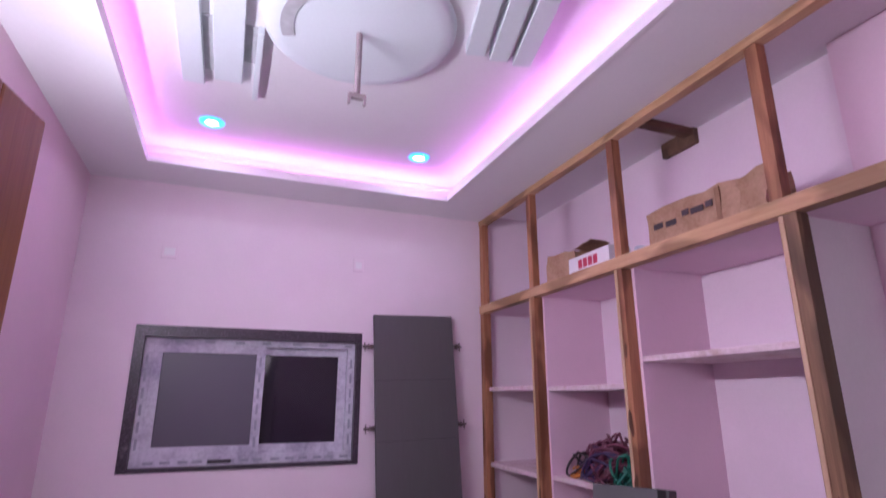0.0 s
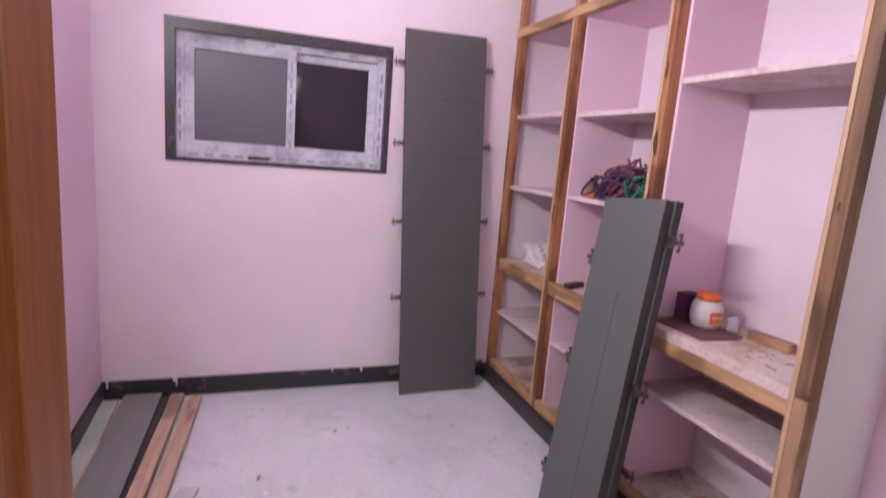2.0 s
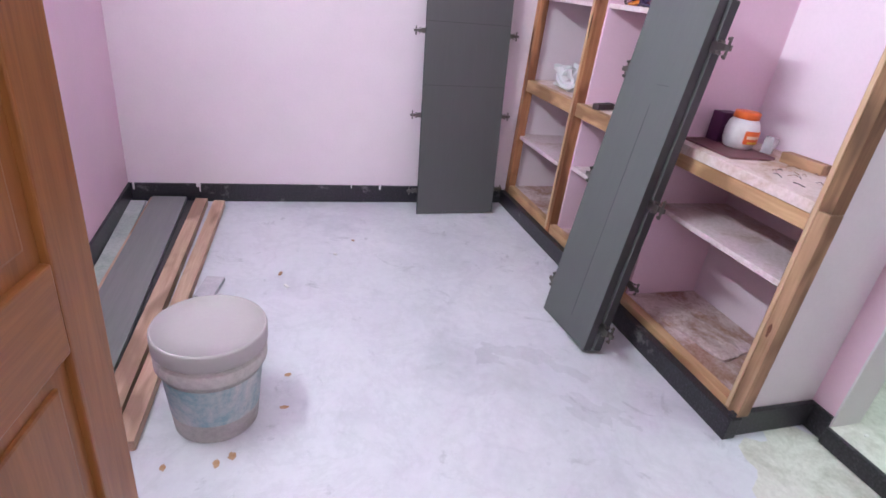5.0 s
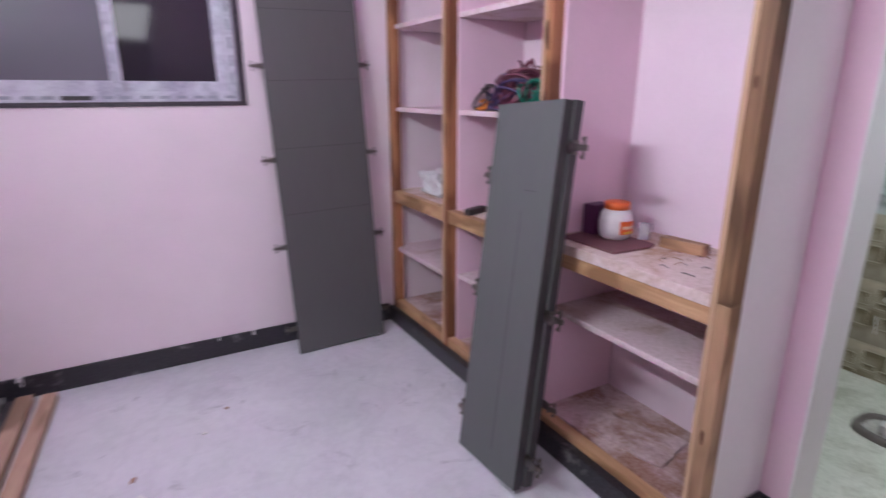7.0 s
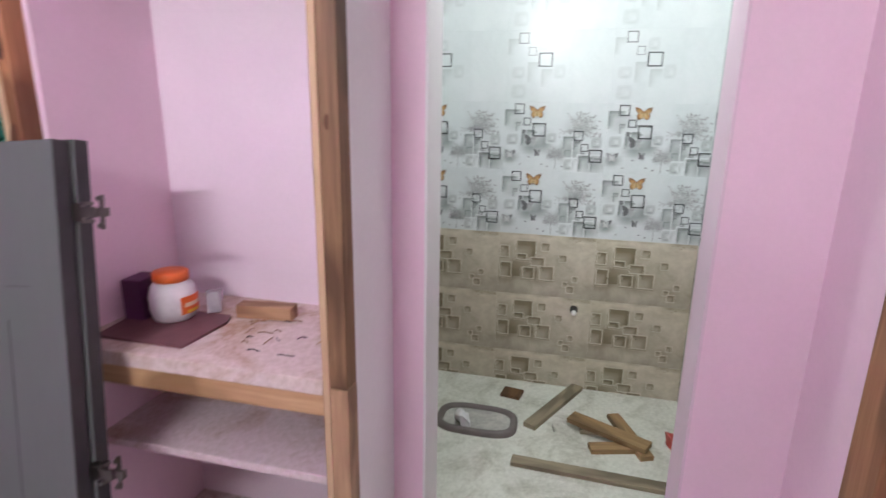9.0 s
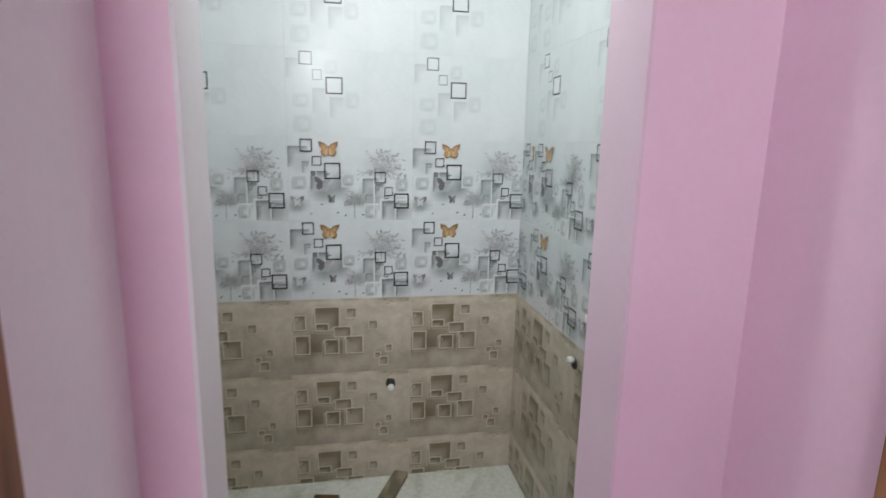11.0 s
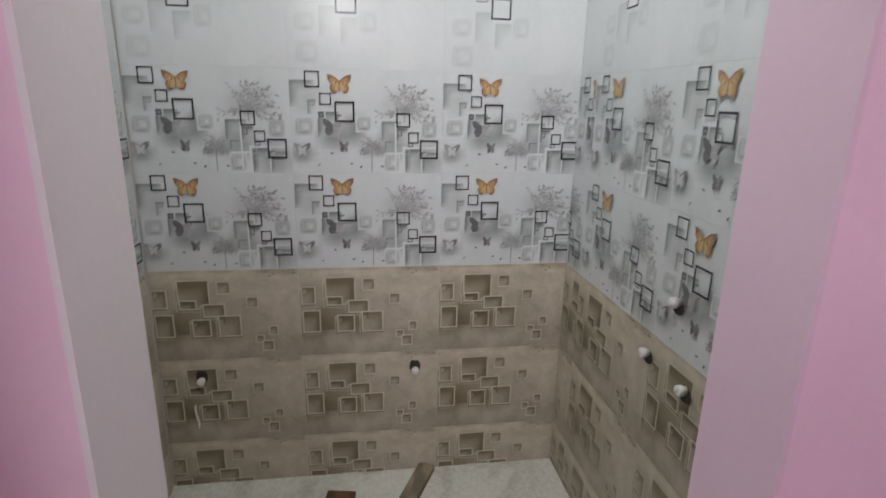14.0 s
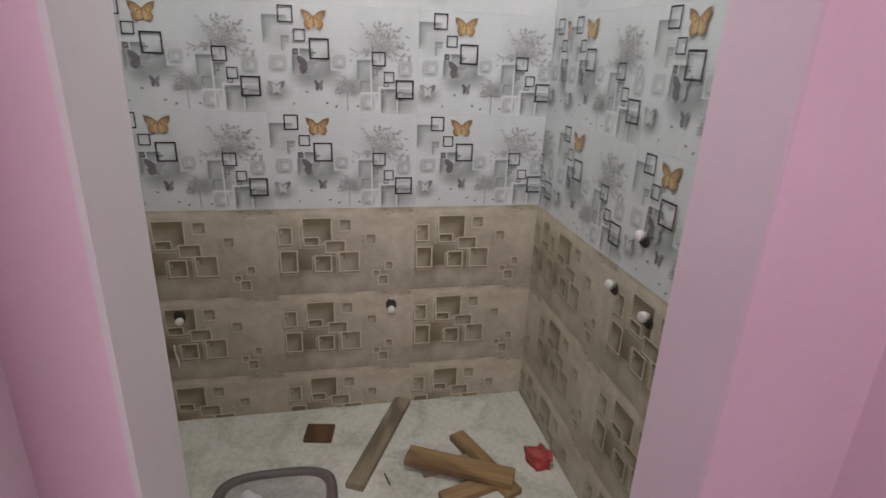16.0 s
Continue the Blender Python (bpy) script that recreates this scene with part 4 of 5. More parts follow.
rag = part("rag", crumple(0.07, 0.05, 0.035, 0.028, 15), M_PAPER)
rag.matrix_world = pose(2.585, 1.00, BF + 0.010, 0, 0, 20)
tagged(rag, "crumpled white rag in the pan", "rag")
M_WOODB = timber("weathered_offcut", (0.22, 0.13, 0.06), (0.42, 0.27, 0.13), "y", 0.65)
M_WOODG = timber("grey_offcut", (0.20, 0.16, 0.11), (0.36, 0.30, 0.20), "y", 0.7)


def offcut(x0, y0, x1, y1, w, z, t, mat, label, roll=0.0):
    ob = plank("wood_offcut", x0, y0, x1, y1, w, z, t, mat, label, roll)
    return tagged(ob, "", "wood offcut", "offcuts on the bathroom floor")


offcut(2.628, 0.719, 3.040, 0.518, 0.058, BF, 0.022, M_WOODG, "long greyish timber offcut on the bathroom floor")
offcut(2.858, 0.832, 2.938, 0.818, 0.095, BF, 0.016, timber("brown_scrap", (0.10, 0.045, 0.018), (0.20, 0.10, 0.045), "y", 0.6), "small dark brown wood scrap on the floor")
offcut(2.815, 0.360, 2.522, 0.243, 0.056, BF, 0.022, M_WOODB, "brown timber offcut under another")
offcut(2.668, 0.505, 2.690, 0.330, 0.050, BF, 0.018, M_WOODG, "short timber offcut lying under the pile")
offcut(2.716, 0.545, 2.560, 0.237, 0.074, BF + 0.024, 0.022, M_WOODB, "light brown timber offcut across the pile")
offcut(2.535, 0.465, 2.585, 0.290, 0.055, BF, 0.022, M_WOODB, "light brown timber offcut on the floor")
offcut(2.378, 0.765, 2.356, 0.175, 0.055, BF, 0.018, M_WOODG, "long grey timber strip by the threshold")
bag = part("red_bag", crumple(0.075, 0.07, 0.035, 0.032, 21, 8), plain("red_plastic", (0.40, 0.055, 0.05), 0.3))
bag.matrix_world = pose(2.655, 0.118, BF)
tagged(bag, "crumpled red plastic bag in the corner", "bag")
nail = part("nail", wire([(0, 0, 0.002), (0.05, 0.012, 0.002)], 0.0022), M_STEEL)
nail.matrix_world = pose(2.632, 0.61, BF)
tagged(nail, "small steel nail on the floor", "nail")
lamp = thing("bath_light", pose(BX0 + 0.002, 0.62, 2.42), "white LED batten light over the bathroom door", "lamp")
part("housing", box(0, 0.03, -0.30, 0.30, -0.02, 0.02, 0.004), M_UPVC, lamp)
part("diffuser", box(0.03, 0.045, -0.29, 0.29, -0.016, 0.016, 0.005), glow("bath_glow", (0.93, 1.0, 0.98), 8.0), lamp, "glowing diffuser")

# small debris on the bedroom floor and on the threshold
for k in range(8):
    x, y = (random.uniform(0.0, 1.2), random.uniform(1.1, 2.9)) if k < 4 else (random.uniform(1.84, 1.93), random.uniform(0.35, 0.9))
    ch = part("wood_chip", crumple(random.uniform(0.015, 0.03), random.uniform(0.008, 0.015), 0.005, 0.004, k, 2), M_CARD if k % 2 else M_PIPE)
    ch.matrix_world = pose(x, y, 0 if k < 4 else 0.075, 0, 0, random.uniform(0, 180))
    tagged(ch, "small chip of wood or plaster lying about", "debris", "chips on the floor")

# spilt cement and sawdust on the floor by the bathroom
M_STAIN = dusty_top("rusty_stain", (0.42, 0.22, 0.09), (0.58, 0.44, 0.34), 0.5)
for cx, cy, ru, rv, mat, z, sd in ((1.62, 0.74, 0.22, 0.31, M_BFLOOR, 0.0008, 1), (0.045, 1.545, 0.012, 0.009, M_STAIN, 0.0006, 5), (0.030, 1.39, 0.014, 0.008, M_STAIN, 0.0007, 7), (-0.155, 1.195, 0.009, 0.016, M_STAIN, 0.0006, 9), (-0.115, 1.215, 0.011, 0.014, M_STAIN, 0.0007, 12), (-0.29, 1.205, 0.008, 0.012, M_STAIN, 0.0006, 15)):
    bm = bmesh.new()
    ring = [bm.verts.new((ru * math.cos(a) * (1 + 0.5 * noise.noise(Vector((math.cos(a) * 2, math.sin(a) * 2, sd)))), rv * math.sin(a) * (1 + 0.5 * noise.noise(Vector((math.sin(a) * 2, sd, math.cos(a) * 2)))), 0)) for a in [2 * math.pi * k / 40 for k in range(40)]]
    bm.faces.new(ring)
    ob = part("dust_patch", bm, mat)
    ob.location = (cx, cy, z)
    tagged(ob, "thin patch of spilt cement and sawdust on the floor", "dust", kind="stuff")

# ---- wall tiles ----
TW, TH = 0.452, 0.302
T_WHITE = glazed("white_glaze", (0.59, 0.63, 0.63), (0.67, 0.70, 0.70), 0.24)
T_BEIGE = glazed("beige_glaze", (0.36, 0.32, 0.245), (0.61, 0.555, 0.455), 0.28, 9.0)
# the beige print fades from light at the top of each tile to dark at its foot
nt = T_BEIGE.node_tree
bs = nt.nodes["Principled BSDF"]
old = bs.inputs["Base Color"].links[0].from_socket
sep = nt.nodes.new("ShaderNodeSeparateXYZ")
tcn = nt.nodes.new("ShaderNodeTexCoord")
nt.links.new(tcn.outputs["Object"], sep.inputs[0])
rg = nt.nodes.new("ShaderNodeMapRange")
rg.inputs[2].default_value = 0.302
nt.links.new(sep.outputs[2], rg.inputs[0])
fade = ramp(nt, rg.outputs[0], ((0.0, (0.72, 0.71, 0.70)), (0.22, (0.84, 0.83, 0.82)), (0.55, (1.0, 1.0, 1.0)), (1.0, (1.08, 1.08, 1.07))))
nt.links.new(mixed(nt, 1.0, old, fade, "MULTIPLY"), bs.inputs["Base Color"])
P_BLACK = plain("print_black", (0.035, 0.035, 0.04), 0.2)
P_DARK = plain("print_dark_grey", (0.16, 0.16, 0.165), 0.2)
P_MID = plain("print_mid_grey", (0.245, 0.25, 0.255), 0.2)
P_SOFT = plain("print_soft_grey", (0.37, 0.375, 0.375), 0.2)
P_FAINT = plain("print_faint_grey", (0.51, 0.53, 0.515), 0.2)
P_ORANGE = plain("print_orange", (0.47, 0.28, 0.13), 0.2)
P_BROWN = plain("print_brown", (0.27, 0.17, 0.10), 0.2)
P_CREAM = plain("print_cream", (0.60, 0.55, 0.45), 0.24)
P_OLIVE = plain("print_olive", (0.175, 0.145, 0.09), 0.22)
P_TAUPE = plain("print_taupe", (0.30, 0.255, 0.185), 0.22)
P_G1 = plain("print_shade_one", (0.56, 0.575, 0.575), 0.2)
P_G2 = plain("print_shade_two", (0.49, 0.50, 0.50), 0.2)
P_G3 = plain("print_shade_three", (0.42, 0.43, 0.43), 0.2)


def printed_shade(base, name, dark):
    """The same glaze with a soft printed shade; the strength of the print lies in the mesh's first UV."""
    mat = base.copy()
    mat.name = name
    tree = mat.node_tree
    b = tree.nodes["Principled BSDF"]
    under = b.inputs["Base Color"].links[0].from_socket
    uv, split = tree.nodes.new("ShaderNodeUVMap"), tree.nodes.new("ShaderNodeSeparateXYZ")
    uv.uv_map = "print"
    tree.links.new(uv.outputs[0], split.inputs[0])
    tint = ramp(tree, split.outputs[0], ((0.0, (1.0, 1.0, 1.0)), (0.5, shade(dark, 2.1)), (1.0, dark)))
    tree.links.new(mixed(tree, 1.0, under, tint, "MULTIPLY"), b.inputs["Base Color"])
    return mat


T_WHITE_PRINT = printed_shade(T_WHITE, "white_glaze_grey_print", (0.17, 0.178, 0.172))
T_BEIGE_PRINT = printed_shade(T_BEIGE, "beige_glaze_brown_print", (0.19, 0.175, 0.135))
TILE_MATS = [T_WHITE, T_BEIGE, P_BLACK, P_DARK, P_MID, P_SOFT, P_FAINT, P_ORANGE, P_BROWN, P_CREAM, P_OLIVE, P_TAUPE, P_G1, P_G2, P_G3, T_WHITE_PRINT, T_BEIGE_PRINT, plain("print_gold", (0.60, 0.43, 0.22), 0.2)]


def rect(u0, v0, u1, v1):
    return [(u0, v0), (u1, v0), (u1, v1), (u0, v1)]


def ring_of(u0, v0, u1, v1, t):
    return [rect(u0, v0, u1, v0 + t), rect(u0, v1 - t, u1, v1), rect(u0, v0 + t, u0 + t, v1 - t), rect(u1 - t, v0 + t, u1, v1 - t)]


def wings(cu, cv, w, h):
    """A butterfly: two rounded upper and two rounded lower wings."""
    up = [(0.0, 0.16), (0.20, 0.36), (0.40, 0.46), (0.50, 0.40), (0.46, 0.18), (0.34, 0.02), (0.0, -0.06)]
    low = [(0.0, 0.0), (0.34, 0.0), (0.40, -0.16), (0.34, -0.36), (0.22, -0.44), (0.10, -0.34), (0.0, -0.22)]
    return [[(cu + s * x * w, cv + y * h) for x, y in shape][:: -s] for shape in (up, low) for s in (1, -1)]


def leafy(cu, cv, ru, rv, n, size, seed):
    r = random.Random(seed)
    out = []
    for k in range(n):
        a, d = r.uniform(0, 6.283), math.sqrt(r.random())
        x, y, t = cu + ru * d * math.cos(a), cv + rv * d * math.sin(a), math.atan2(rv * math.sin(a) + 0.01, ru * math.cos(a)) + r.uniform(-0.5, 0.5)
        L, w = size * r.uniform(0.6, 1.4), size * 0.20
        c, s = math.cos(t), math.sin(t)
        out.append([(x - L * c, y - L * s), (x + w * s, y - w * c), (x + L * c, y + L * s), (x - w * s, y + w * c)])
    return out


def shaded(u0, v0, u1, v1, strength, m=15, n=5):
    """A printed patch whose strength varies over it: strength(s, t), s to the right and t upwards."""
    def at(i, j):
        p, r = i / n, j / n
        return u0 + p * (u1 - u0), v0 + r * (v1 - v0), strength(p, r)
    return [(m, [at(i, j), at(i + 1, j), at(i + 1, j + 1), at(i, j + 1)], i + j > 0) for i in range(n) for j in range(n)]


def soft_square(u0, v0, u1, v1, d, m=15):
    """Dark along its upper and left edges, fading inwards and to the lower right."""
    def fall(p, r):
        edge = max((1 - p) ** 2.2, r ** 2.6)
        under = 0.8 * WHITE_HAZE(u0 + p * (u1 - u0), v0 + r * (v1 - v0)) if d > 0.3 else 0.0
        return max(under, d * edge * min(1.0, 1.9 * (1.25 - p) * (0.2 + r)))
    return shaded(u0, v0, u1, v1, fall, m)


def sunk_square(u0, v0, u1, v1, d, m=16):
    """Dark along its upper and right edges, as the inside of a printed frame."""
    return shaded(u0, v0, u1, v1, lambda p, r: d * min(1.0, 0.20 + max(p ** 3.5, r ** 2.2)), m)


def soft_frame(u0, v0, u1, v1, d, m=15, w=0.007):
    """A pale frame that stands out by the soft shade round it and within it."""
    mid = lambda p, r: d * (1 - abs(2 * p - 1) ** 2) * (1 - abs(2 * r - 1) ** 2) * 1.6
    out = shaded(u0 - 0.010, v0 - 0.014, u1 + 0.008, v1 + 0.004, mid, m, 6)
    out += [(0 if m == 15 else 9, p) for p in ring_of(u0, v0, u1, v1, w * 0.6)] if m == 16 else [(15, [(*c, 0.5 * d) for c in p]) for p in ring_of(u0, v0, u1, v1, w)]
    return out + shaded(u0 + w, v0 + w, u1 - w, v1 - w, lambda p, r: 0.75 * d * max((1 - p) ** 2, r ** 2), m, 3)


def haze(spots):
    """The sum of soft round shades, each (u, v from the top, half width, half height, strength)."""
    def at(u, v):
        total = 0.0
        for cu, cv, ru, rv, d in spots:
            e = ((u - cu) / ru) ** 2 + ((TH - v - cv) / rv) ** 2
            total = max(total, 0.6 * total + d * (1 - e) ** 1.5) if e < 1 else total
        return total
    return at


WHITE_HAZE = haze(((0.185, 0.172, 0.046, 0.062, 0.42), (0.125, 0.195, 0.066, 0.046, 0.40), (0.045, 0.085, 0.055, 0.055, 0.20), (0.30, 0.21, 0.060, 0.075, 0.42), (0.40, 0.262, 0.070, 0.06, 0.40), (0.335, 0.10, 0.085, 0.06, 0.16), (0.236, 0.222, 0.045, 0.042, 0.22), (0.03, 0.245, 0.045, 0.036, 0.42)))
BEIGE_HAZE = haze(((0.105, 0.165, 0.105, 0.070, 0.55), (0.19, 0.20, 0.10, 0.065, 0.42), (0.03, 0.20, 0.085, 0.07, 0.46), (0.02, 0.09, 0.07, 0.06, 0.38), (0.12, 0.06, 0.085, 0.055, 0.30), (0.215, 0.062, 0.034, 0.034, 0.26), (0.30, 0.112, 0.032, 0.032, 0.24), (0.35, 0.240, 0.050, 0.05, 0.24), (0.40, 0.0, 0.09, 0.026, 0.34), (0.33, 0.0, 0.05, 0.02, 0.26), (0.22, 0.0, 0.06, 0.016, 0.26), (0.10, 0.0, 0.08, 0.014, 0.22)))


def leaf(x, y, t, length, width):
    c, s = math.cos(t), math.sin(t)
    shape = ((0, 0), (0.3, -0.5), (0.65, -0.42), (1, 0), (0.65, 0.42), (0.3, 0.5))
    return [(x + length * p * c - width * q * s, y + length * p * s + width * q * c) for p, q in shape]


def loose_tree(cu, cv, ru, rv, n, size, seed, tones):
    """Bending twigs that spread from the foot of the crown, with single leaves along them."""
    r = random.Random(seed)
    out = []
    for k in range(n):
        t = math.radians(90 + r.uniform(-118, 118))
        reach = r.uniform(0.45, 1.0)
        x, y = cu + r.uniform(-0.1, 0.1) * ru, cv - 0.45 * rv + r.uniform(-0.1, 0.3) * rv
        bend, steps = r.uniform(-0.35, 0.35), 4
        for j in range(steps):
            dx, dy = 1.25 * ru * reach / steps * math.cos(t), 1.35 * rv * reach / steps * (math.sin(t) if math.sin(t) > 0 else 0.6 * math.sin(t))
            w, h = 0.0005, math.atan2(dy, dx)
            nx, ny = -w * math.sin(h), w * math.cos(h)
            out.append((tones[0], [(x - nx, y - ny), (x + dx - nx, y + dy - ny), (x + dx + nx, y + dy + ny), (x + nx, y + ny)]))
            x, y, t = x + dx, y + dy, t + bend
            if j:
                for side in (-1, 1):
                    if r.random() < 0.85:
                        out.append((r.choice(tones), leaf(x + r.uniform(-1, 1) * size * 0.5, y + r.uniform(-1, 1) * size * 0.5, h + side * r.uniform(0.3, 1.4), size * r.uniform(0.7, 1.35), size * r.uniform(0.35, 0.5))))
    return out


def prints(kind):
    """The printed figures of a tile: (material index, polygon), from below upwards; v from the lower edge."""
    out = []

    def q(u0, v0, u1, v1):           # from the upper left corner
        return u0, TH - v1, u1, TH - v0

    if kind == "white":
        for b in ((0.003, 0.034, 0.049, 0.103), (0.092, 0.132, 0.141, 0.218), (0.152, 0.161, 0.204, 0.235)):
            out += soft_square(*q(*b), 0.17)
        for b in ((0.029, 0.152, 0.075, 0.19), (0.029, 0.227, 0.083, 0.276), (0.141, 0.037, 0.175, 0.075), (0.212, 0.144, 0.25, 0.19)):
            out += soft_frame(*q(*b), 0.13)
        for b, t, c in (((0.048, 0.009, 0.093, 0.055), 0.004, 3), ((0.093, 0.069, 0.126, 0.105), 0.003, 4), ((0.138, 0.092, 0.198, 0.151), 0.005, 2)):
            out += [(c, p) for p in ring_of(*q(*b), t)]
    elif kind == "decor":
        out += shaded(0, 0, TW, TH, lambda p, r: WHITE_HAZE(p * TW, r * TH), 15, 22)
        for b, d in (((0.0, 0.032, 0.070, 0.108), 0.46), ((0.078, 0.12, 0.140, 0.195), 0.55), ((0.266, 0.146, 0.326, 0.212), 0.46), ((0.338, 0.228, 0.388, 0.30), 0.62), ((0.391, 0.238, 0.442, 0.30), 0.5), ((0.276, 0.205, 0.306, 0.236), 0.5), ((0.05, 0.086, 0.076, 0.132), 0.46), ((0.31, 0.165, 0.345, 0.21), 0.66)):
            out += soft_square(*q(*b), d)
        for b in ((0.018, 0.141, 0.058, 0.178), (0.199, 0.134, 0.228, 0.165), (0.395, 0.147, 0.428, 0.185), (0.281, 0.246, 0.313, 0.284)):
            out += soft_frame(*q(*b), 0.34)
        # pale bars of the nested frames
        for b in ((0.330, 0.221, 0.432, 0.227), (0.330, 0.227, 0.336, 0.30), (0.386, 0.227, 0.391, 0.30), (0.306, 0.15, 0.311, 0.29), (0.268, 0.238, 0.33, 0.243), (0.345, 0.20, 0.350, 0.228), (0.076, 0.085, 0.080, 0.14), (0.05, 0.128, 0.08, 0.132), (0.097, 0.118, 0.101, 0.15)):
            out.append((0, rect(*q(*b))))
        for b, t, c in (((0.336, 0.229, 0.352, 0.244), 0.003, 5), ((0.345, 0.208, 0.362, 0.222), 0.004, 4), ((0.08, 0.121, 0.097, 0.137), 0.005, 3), ((0.312, 0.168, 0.328, 0.190), 0.004, 4), ((0.055, 0.092, 0.07, 0.104), 0.003, 5)):
            out += [(c, p) for p in ring_of(*q(*b), t)]
        out += loose_tree(0.335, TH - 0.098, 0.078, 0.062, 38, 0.0130, 5, (14, 13, 14, 13, 12, 5))
        out += loose_tree(0.236, TH - 0.222, 0.032, 0.034, 34, 0.0072, 8, (14, 5, 13, 14))
        out += [(5, rect(*q(0.2345, 0.235, 0.2375, 0.295))), (5, rect(*q(0.333, 0.115, 0.336, 0.15)))]
        # the darker butterfly has a black wing and a pale one
        shapes = wings(0.122, TH - 0.165, 0.060, 0.055)
        out += [(c, p) for c, p in zip((5, 3, 14, 3), shapes)]
        out += [(c, p) for c, p in zip((4, 3, 4, 3), wings(0.153, TH - 0.222, 0.028, 0.036))]
        out += [(c, p) for c, p in zip((4, 5, 14, 14), wings(0.030, TH - 0.232, 0.050, 0.046))]
        out += [(12, p) for p in wings(0.030, TH - 0.234, 0.026, 0.030)]
        out += [(14, p) for p in wings(0.423, TH - 0.138, 0.012, 0.026)]
        r = random.Random(31)
        for u, v in ((0.122, 0.243), (0.075, 0.28), (0.199, 0.286), (0.18, 0.272), (0.25, 0.143), (0.262, 0.278)):
            out.append((r.choice((4, 5, 14)), leaf(u, TH - v, r.uniform(0, 6), 0.011, 0.006)))
        out += [(8, p) for p in wings(0.144, TH - 0.042, 0.070, 0.060)]
        out += [(7, p) for p in wings(0.144, TH - 0.043, 0.060, 0.047)]
        out += [(17, p) for p in wings(0.144, TH - 0.048, 0.036, 0.034)]
        out += [(8, [(0.144 + s * 0.036, TH - 0.012), (0.144 + s * 0.030, TH - 0.030), (0.144 + s * 0.022, TH - 0.024)][::s]) for s in (1, -1)]
        out += [(8, rect(*q(0.1425, 0.036, 0.1455, 0.062)))] + [(8, leaf(0.144 + s * 0.008, TH - 0.034, -1.57 + s * 0.5, 0.012, 0.005)) for s in (1, -1)]
        for b, t in (((0.044, 0.006, 0.087, 0.052), 0.004), ((0.085, 0.067, 0.119, 0.101), 0.0035), ((0.128, 0.09, 0.186, 0.149), 0.005), ((0.310, 0.121, 0.352, 0.163), 0.004), ((0.346, 0.177, 0.378, 0.210), 0.0035), ((0.382, 0.20, 0.438, 0.257), 0.005)):
            out += [(2, p) for p in ring_of(*q(*b), t)]
        out += soft_square(*q(0.133, 0.128, 0.149, 0.144), 0.8) + soft_square(*q(0.387, 0.235, 0.403, 0.252), 0.8)
    else:
        out += shaded(0, 0, TW, TH, lambda p, r: BEIGE_HAZE(p * TW, r * TH), 16, 22)
        out += shaded(*q(0.068, 0.13, 0.152, 0.212), lambda p, r: 0.54 - 0.2 * p - 0.12 * r, 16, 3)
        for b in ((0.197, 0.036, 0.240, 0.080), (0.284, 0.089, 0.322, 0.128), (0.349, 0.190, 0.379, 0.224), (0.306, 0.221, 0.334, 0.250), (0.325, 0.240, 0.363, 0.279)):
            u0, v0, u1, v1 = q(*b)
            out += [(9, p) for p in ring_of(u0, v0, u1, v1, 0.0034)]
            out += sunk_square(u0 + 0.006, v0 + 0.006, u1 - 0.004, v1 - 0.005, 0.52)
        for b, d in (((0.079, 0.03, 0.177, 0.128), 0.68), ((0.003, 0.060, 0.05, 0.123), 0.62), ((0.005, 0.142, 0.063, 0.221), 0.70), ((0.082, 0.096, 0.135, 0.129), 0.95), ((0.151, 0.110, 0.220, 0.156), 0.60), ((0.195, 0.150, 0.266, 0.224), 0.48), ((0.115, 0.161, 0.173, 0.222), 0.74)):
            u0, v0, u1, v1 = q(*b)
            out += shaded(u0 - 0.008, v0 - 0.008, u0, v1 - 0.004, lambda p, r: 0.45 * p * min(1, 3 * (1 - r)), 16, 3)
            out += sunk_square(u0, v0, u1, v1, d)
            out += [(9, p) for p in ring_of(u0, v0, u1, v1, 0.0046)]
            out += shaded(u0 + 0.004, v0 - 0.008, u1, v0, lambda p, r: 0.55 * r, 16, 2)
        for b, d in (((0.120, 0.166, 0.136, 0.186), 0.85), ((0.200, 0.155, 0.216, 0.178), 0.75), ((0.010, 0.066, 0.024, 0.084), 0.5)):
            out += sunk_square(*q(*b), d)
        out += [(11, p) for p in leafy(0.38, TH - 0.014, 0.065, 0.012, 16, 0.006, 12)]
    return out


def clipped(poly, lo, hi, axis):
    for sign, lim in ((1, lo), (-1, -hi)):
        res = []
        for a, b in zip(poly, poly[1:] + poly[:1]):
            da, db = sign * a[axis] - lim, sign * b[axis] - lim
            if da >= 0:
                res.append(a)
            if da * db < 0:
                k = da / (da - db)
                res.append(tuple(p + k * (r - p) for p, r in zip(a, b)))
        poly = res
        if len(poly) < 3:
            return []
    return poly


TILE_CACHE = {}


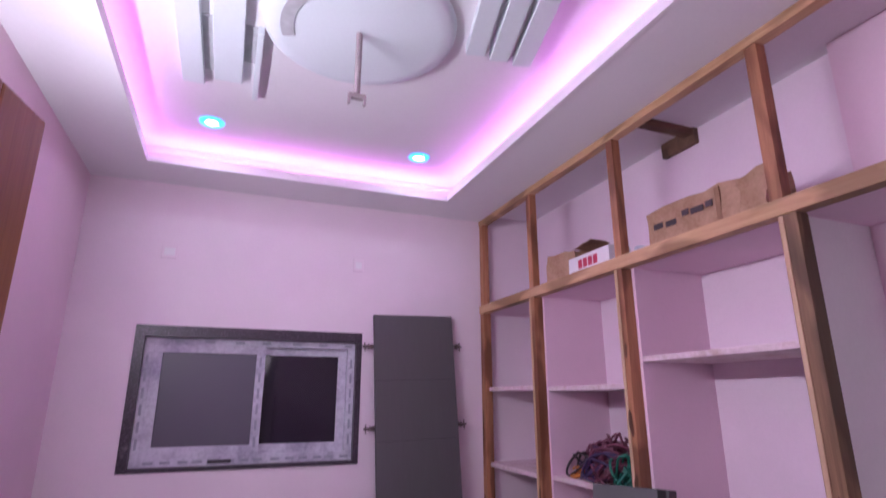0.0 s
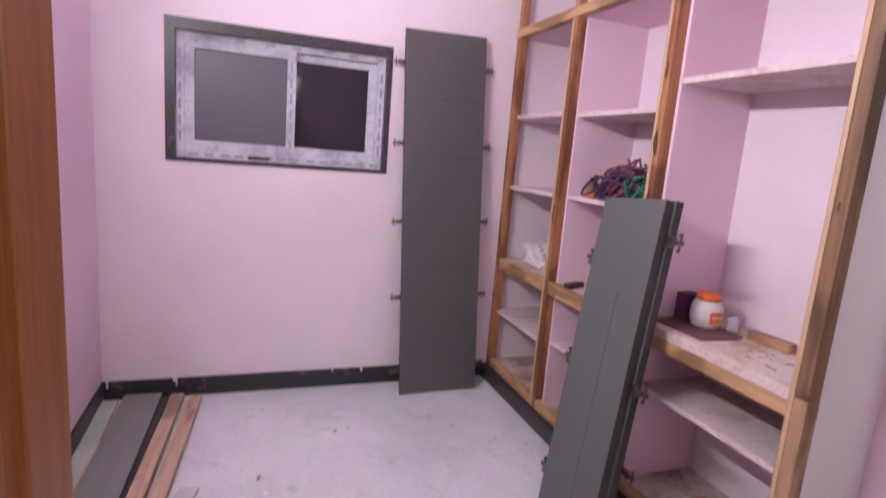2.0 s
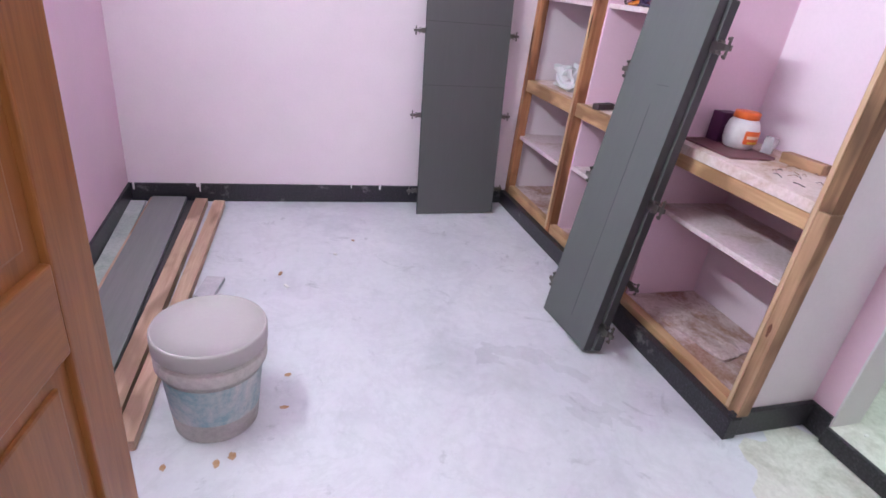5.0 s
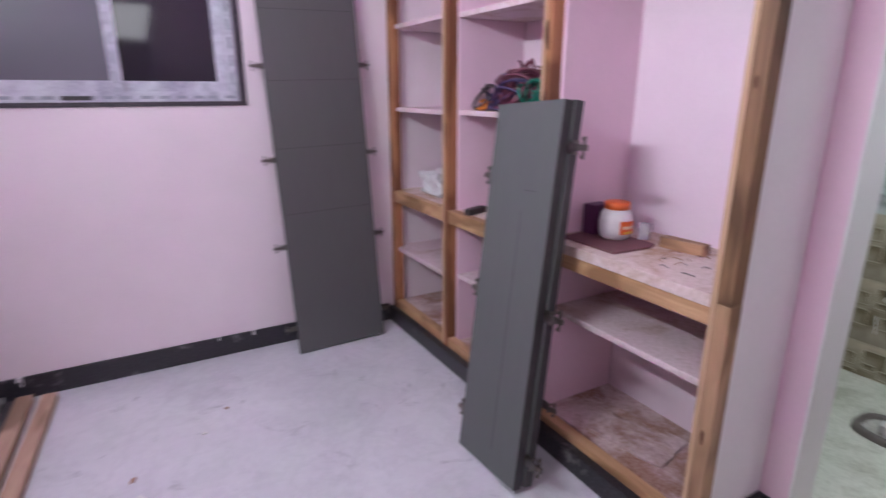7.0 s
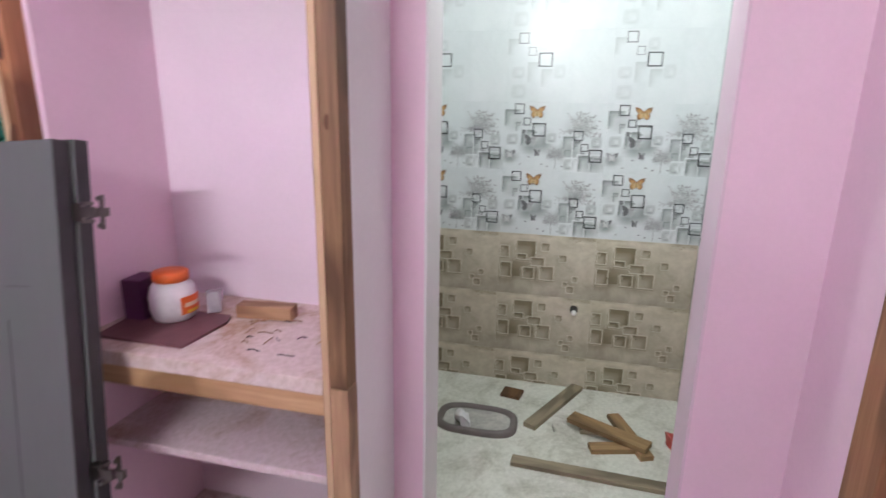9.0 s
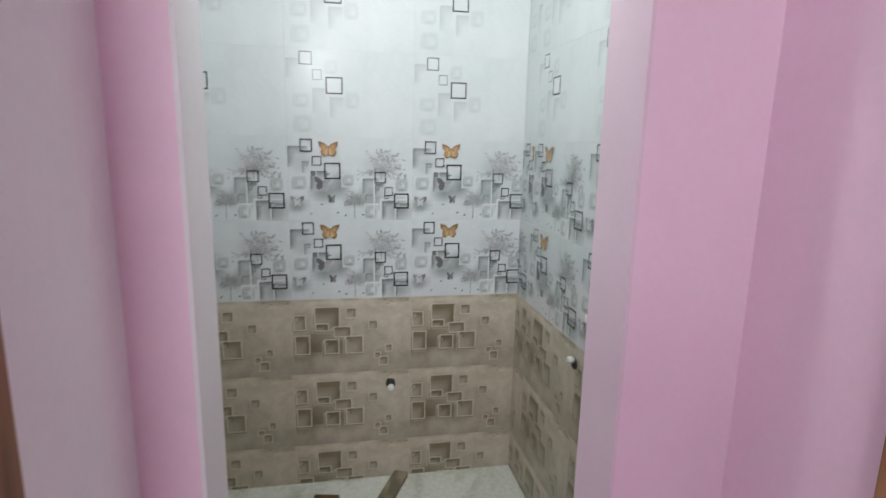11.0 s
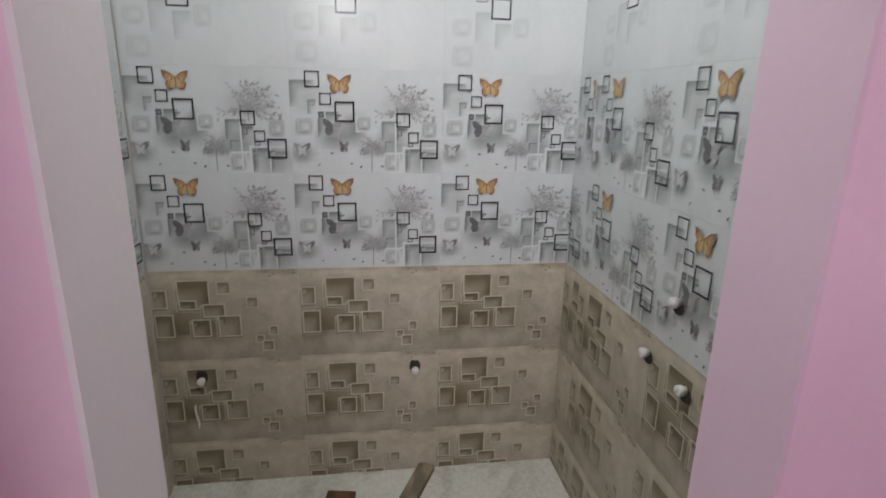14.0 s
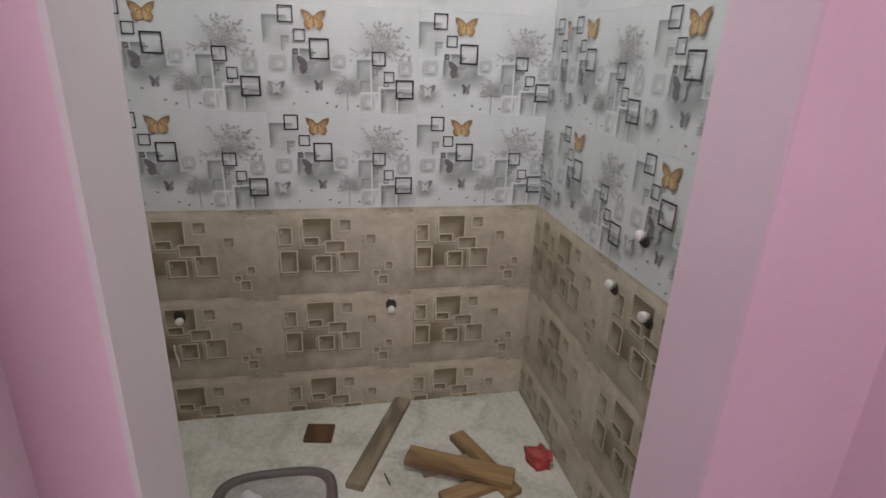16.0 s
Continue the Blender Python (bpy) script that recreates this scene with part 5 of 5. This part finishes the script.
def tile_mesh(kind, u0, u1, v0, v1):
    key = (kind, round(u0, 4), round(u1, 4), round(v0, 4), round(v1, 4))
    if key in TILE_CACHE:
        return TILE_CACHE[key]
    g, d = 0.0001, 0.0003
    verts, faces, mats = [], [], []

    def face(pts, m):
        n = len(verts)
        verts.extend(pts)
        faces.append(list(range(n, n + len(pts))))
        mats.append(m)

    base = 1 if kind == "beige" else 0
    a0, a1, b0, b1 = u0 + g, u1 - g, v0 + g, v1 - g
    face([(a0 + d, 0, b0 + d), (a1 - d, 0, b0 + d), (a1 - d, 0, b1 - d), (a0 + d, 0, b1 - d)], base)
    o = [(a0, b0), (a1, b0), (a1, b1), (a0, b1)]
    i = [(a0 + d, b0 + d), (a1 - d, b0 + d), (a1 - d, b1 - d), (a0 + d, b1 - d)]
    for k in range(4):
        n = (k + 1) % 4
        face([(o[k][0], d, o[k][1]), (o[n][0], d, o[n][1]), (i[n][0], 0, i[n][1]), (i[k][0], 0, i[k][1])], base)
        face([(o[k][0], 0.008, o[k][1]), (o[n][0], 0.008, o[n][1]), (o[n][0], d, o[n][1]), (o[k][0], d, o[k][1])], base)
    shades, k = [0.0] * len(verts), 0
    for entry in prints(kind):
        m, poly = entry[0], entry[1]
        k += 0 if len(entry) > 2 and entry[2] else 1
        p = clipped(clipped(poly, a0 + d, a1 - d, 0), b0 + d, b1 - d, 1)
        if len(p) > 2:
            area = sum(p[j][0] * p[(j + 1) % len(p)][1] - p[(j + 1) % len(p)][0] * p[j][1] for j in range(len(p)))
            if area < 0:
                p = p[::-1]
            y = -0.00012 - 0.000006 * k
            face([(c[0], y, c[1]) for c in p], m)
            shades.extend(c[2] if len(c) > 2 else 0.0 for c in p)
    me = bpy.data.meshes.new("tile")
    me.from_pydata(verts, [], faces)
    for mt in TILE_MATS:
        me.materials.append(mt)
    me.polygons.foreach_set("material_index", mats)
    layer = me.uv_layers.new(name="print")
    for lp, spot in zip(me.loops, layer.data):
        spot.uv = (shades[lp.vertex_index], 0.0)
    me.update()
    TILE_CACHE[key] = me
    return me


def lay_tiles(parent, origin, yaw, columns):
    """columns(row): spans (position, u0, u1) along the wall, from its left end."""
    z, row = 0.815 - 3 * TH, 0
    while z < 2.6:
        kind = "beige" if z < 0.80 else ("decor" if z < 1.41 else "white")
        z0, z1 = max(z, BZ), min(z + TH, 2.6)
        if z1 - z0 > 0.01:
            for p, u0, u1 in columns(row):
                ob = new("tile", tile_mesh(kind, u0, u1, z0 - z, z1 - z))
                ob.parent = parent
                ob.matrix_world = Matrix.Translation((*origin, z)) @ pose(0, 0, 0, 0, 0, yaw) @ Matrix.Translation((p - u0, 0, 0))
        z += TH
        row += 1


lay_tiles(wall_bath_back, (BX1, 1.388), -90, lambda r: ((0.002, 0.002, TW), (TW, 0, TW), (2 * TW, 0, 1.335 - 2 * TW)))
lay_tiles(wall_bath_right, (BX1, BY0), 180, lambda r: ((0.001, 0.001 if r % 2 == 0 else TW - 0.129, 0.130 if r % 2 == 0 else TW), (0.130, 0, TW), (0.130 + TW, 0, TW), (0.130 + 2 * TW, 0, 1.111 - 0.130 - 2 * TW)))
lay_tiles(wall_bath_left, (BX0, BY1), 0, lambda r: ((0, TW - 0.19, TW), (0.19, 0, TW), (0.19 + TW, 0, TW)))
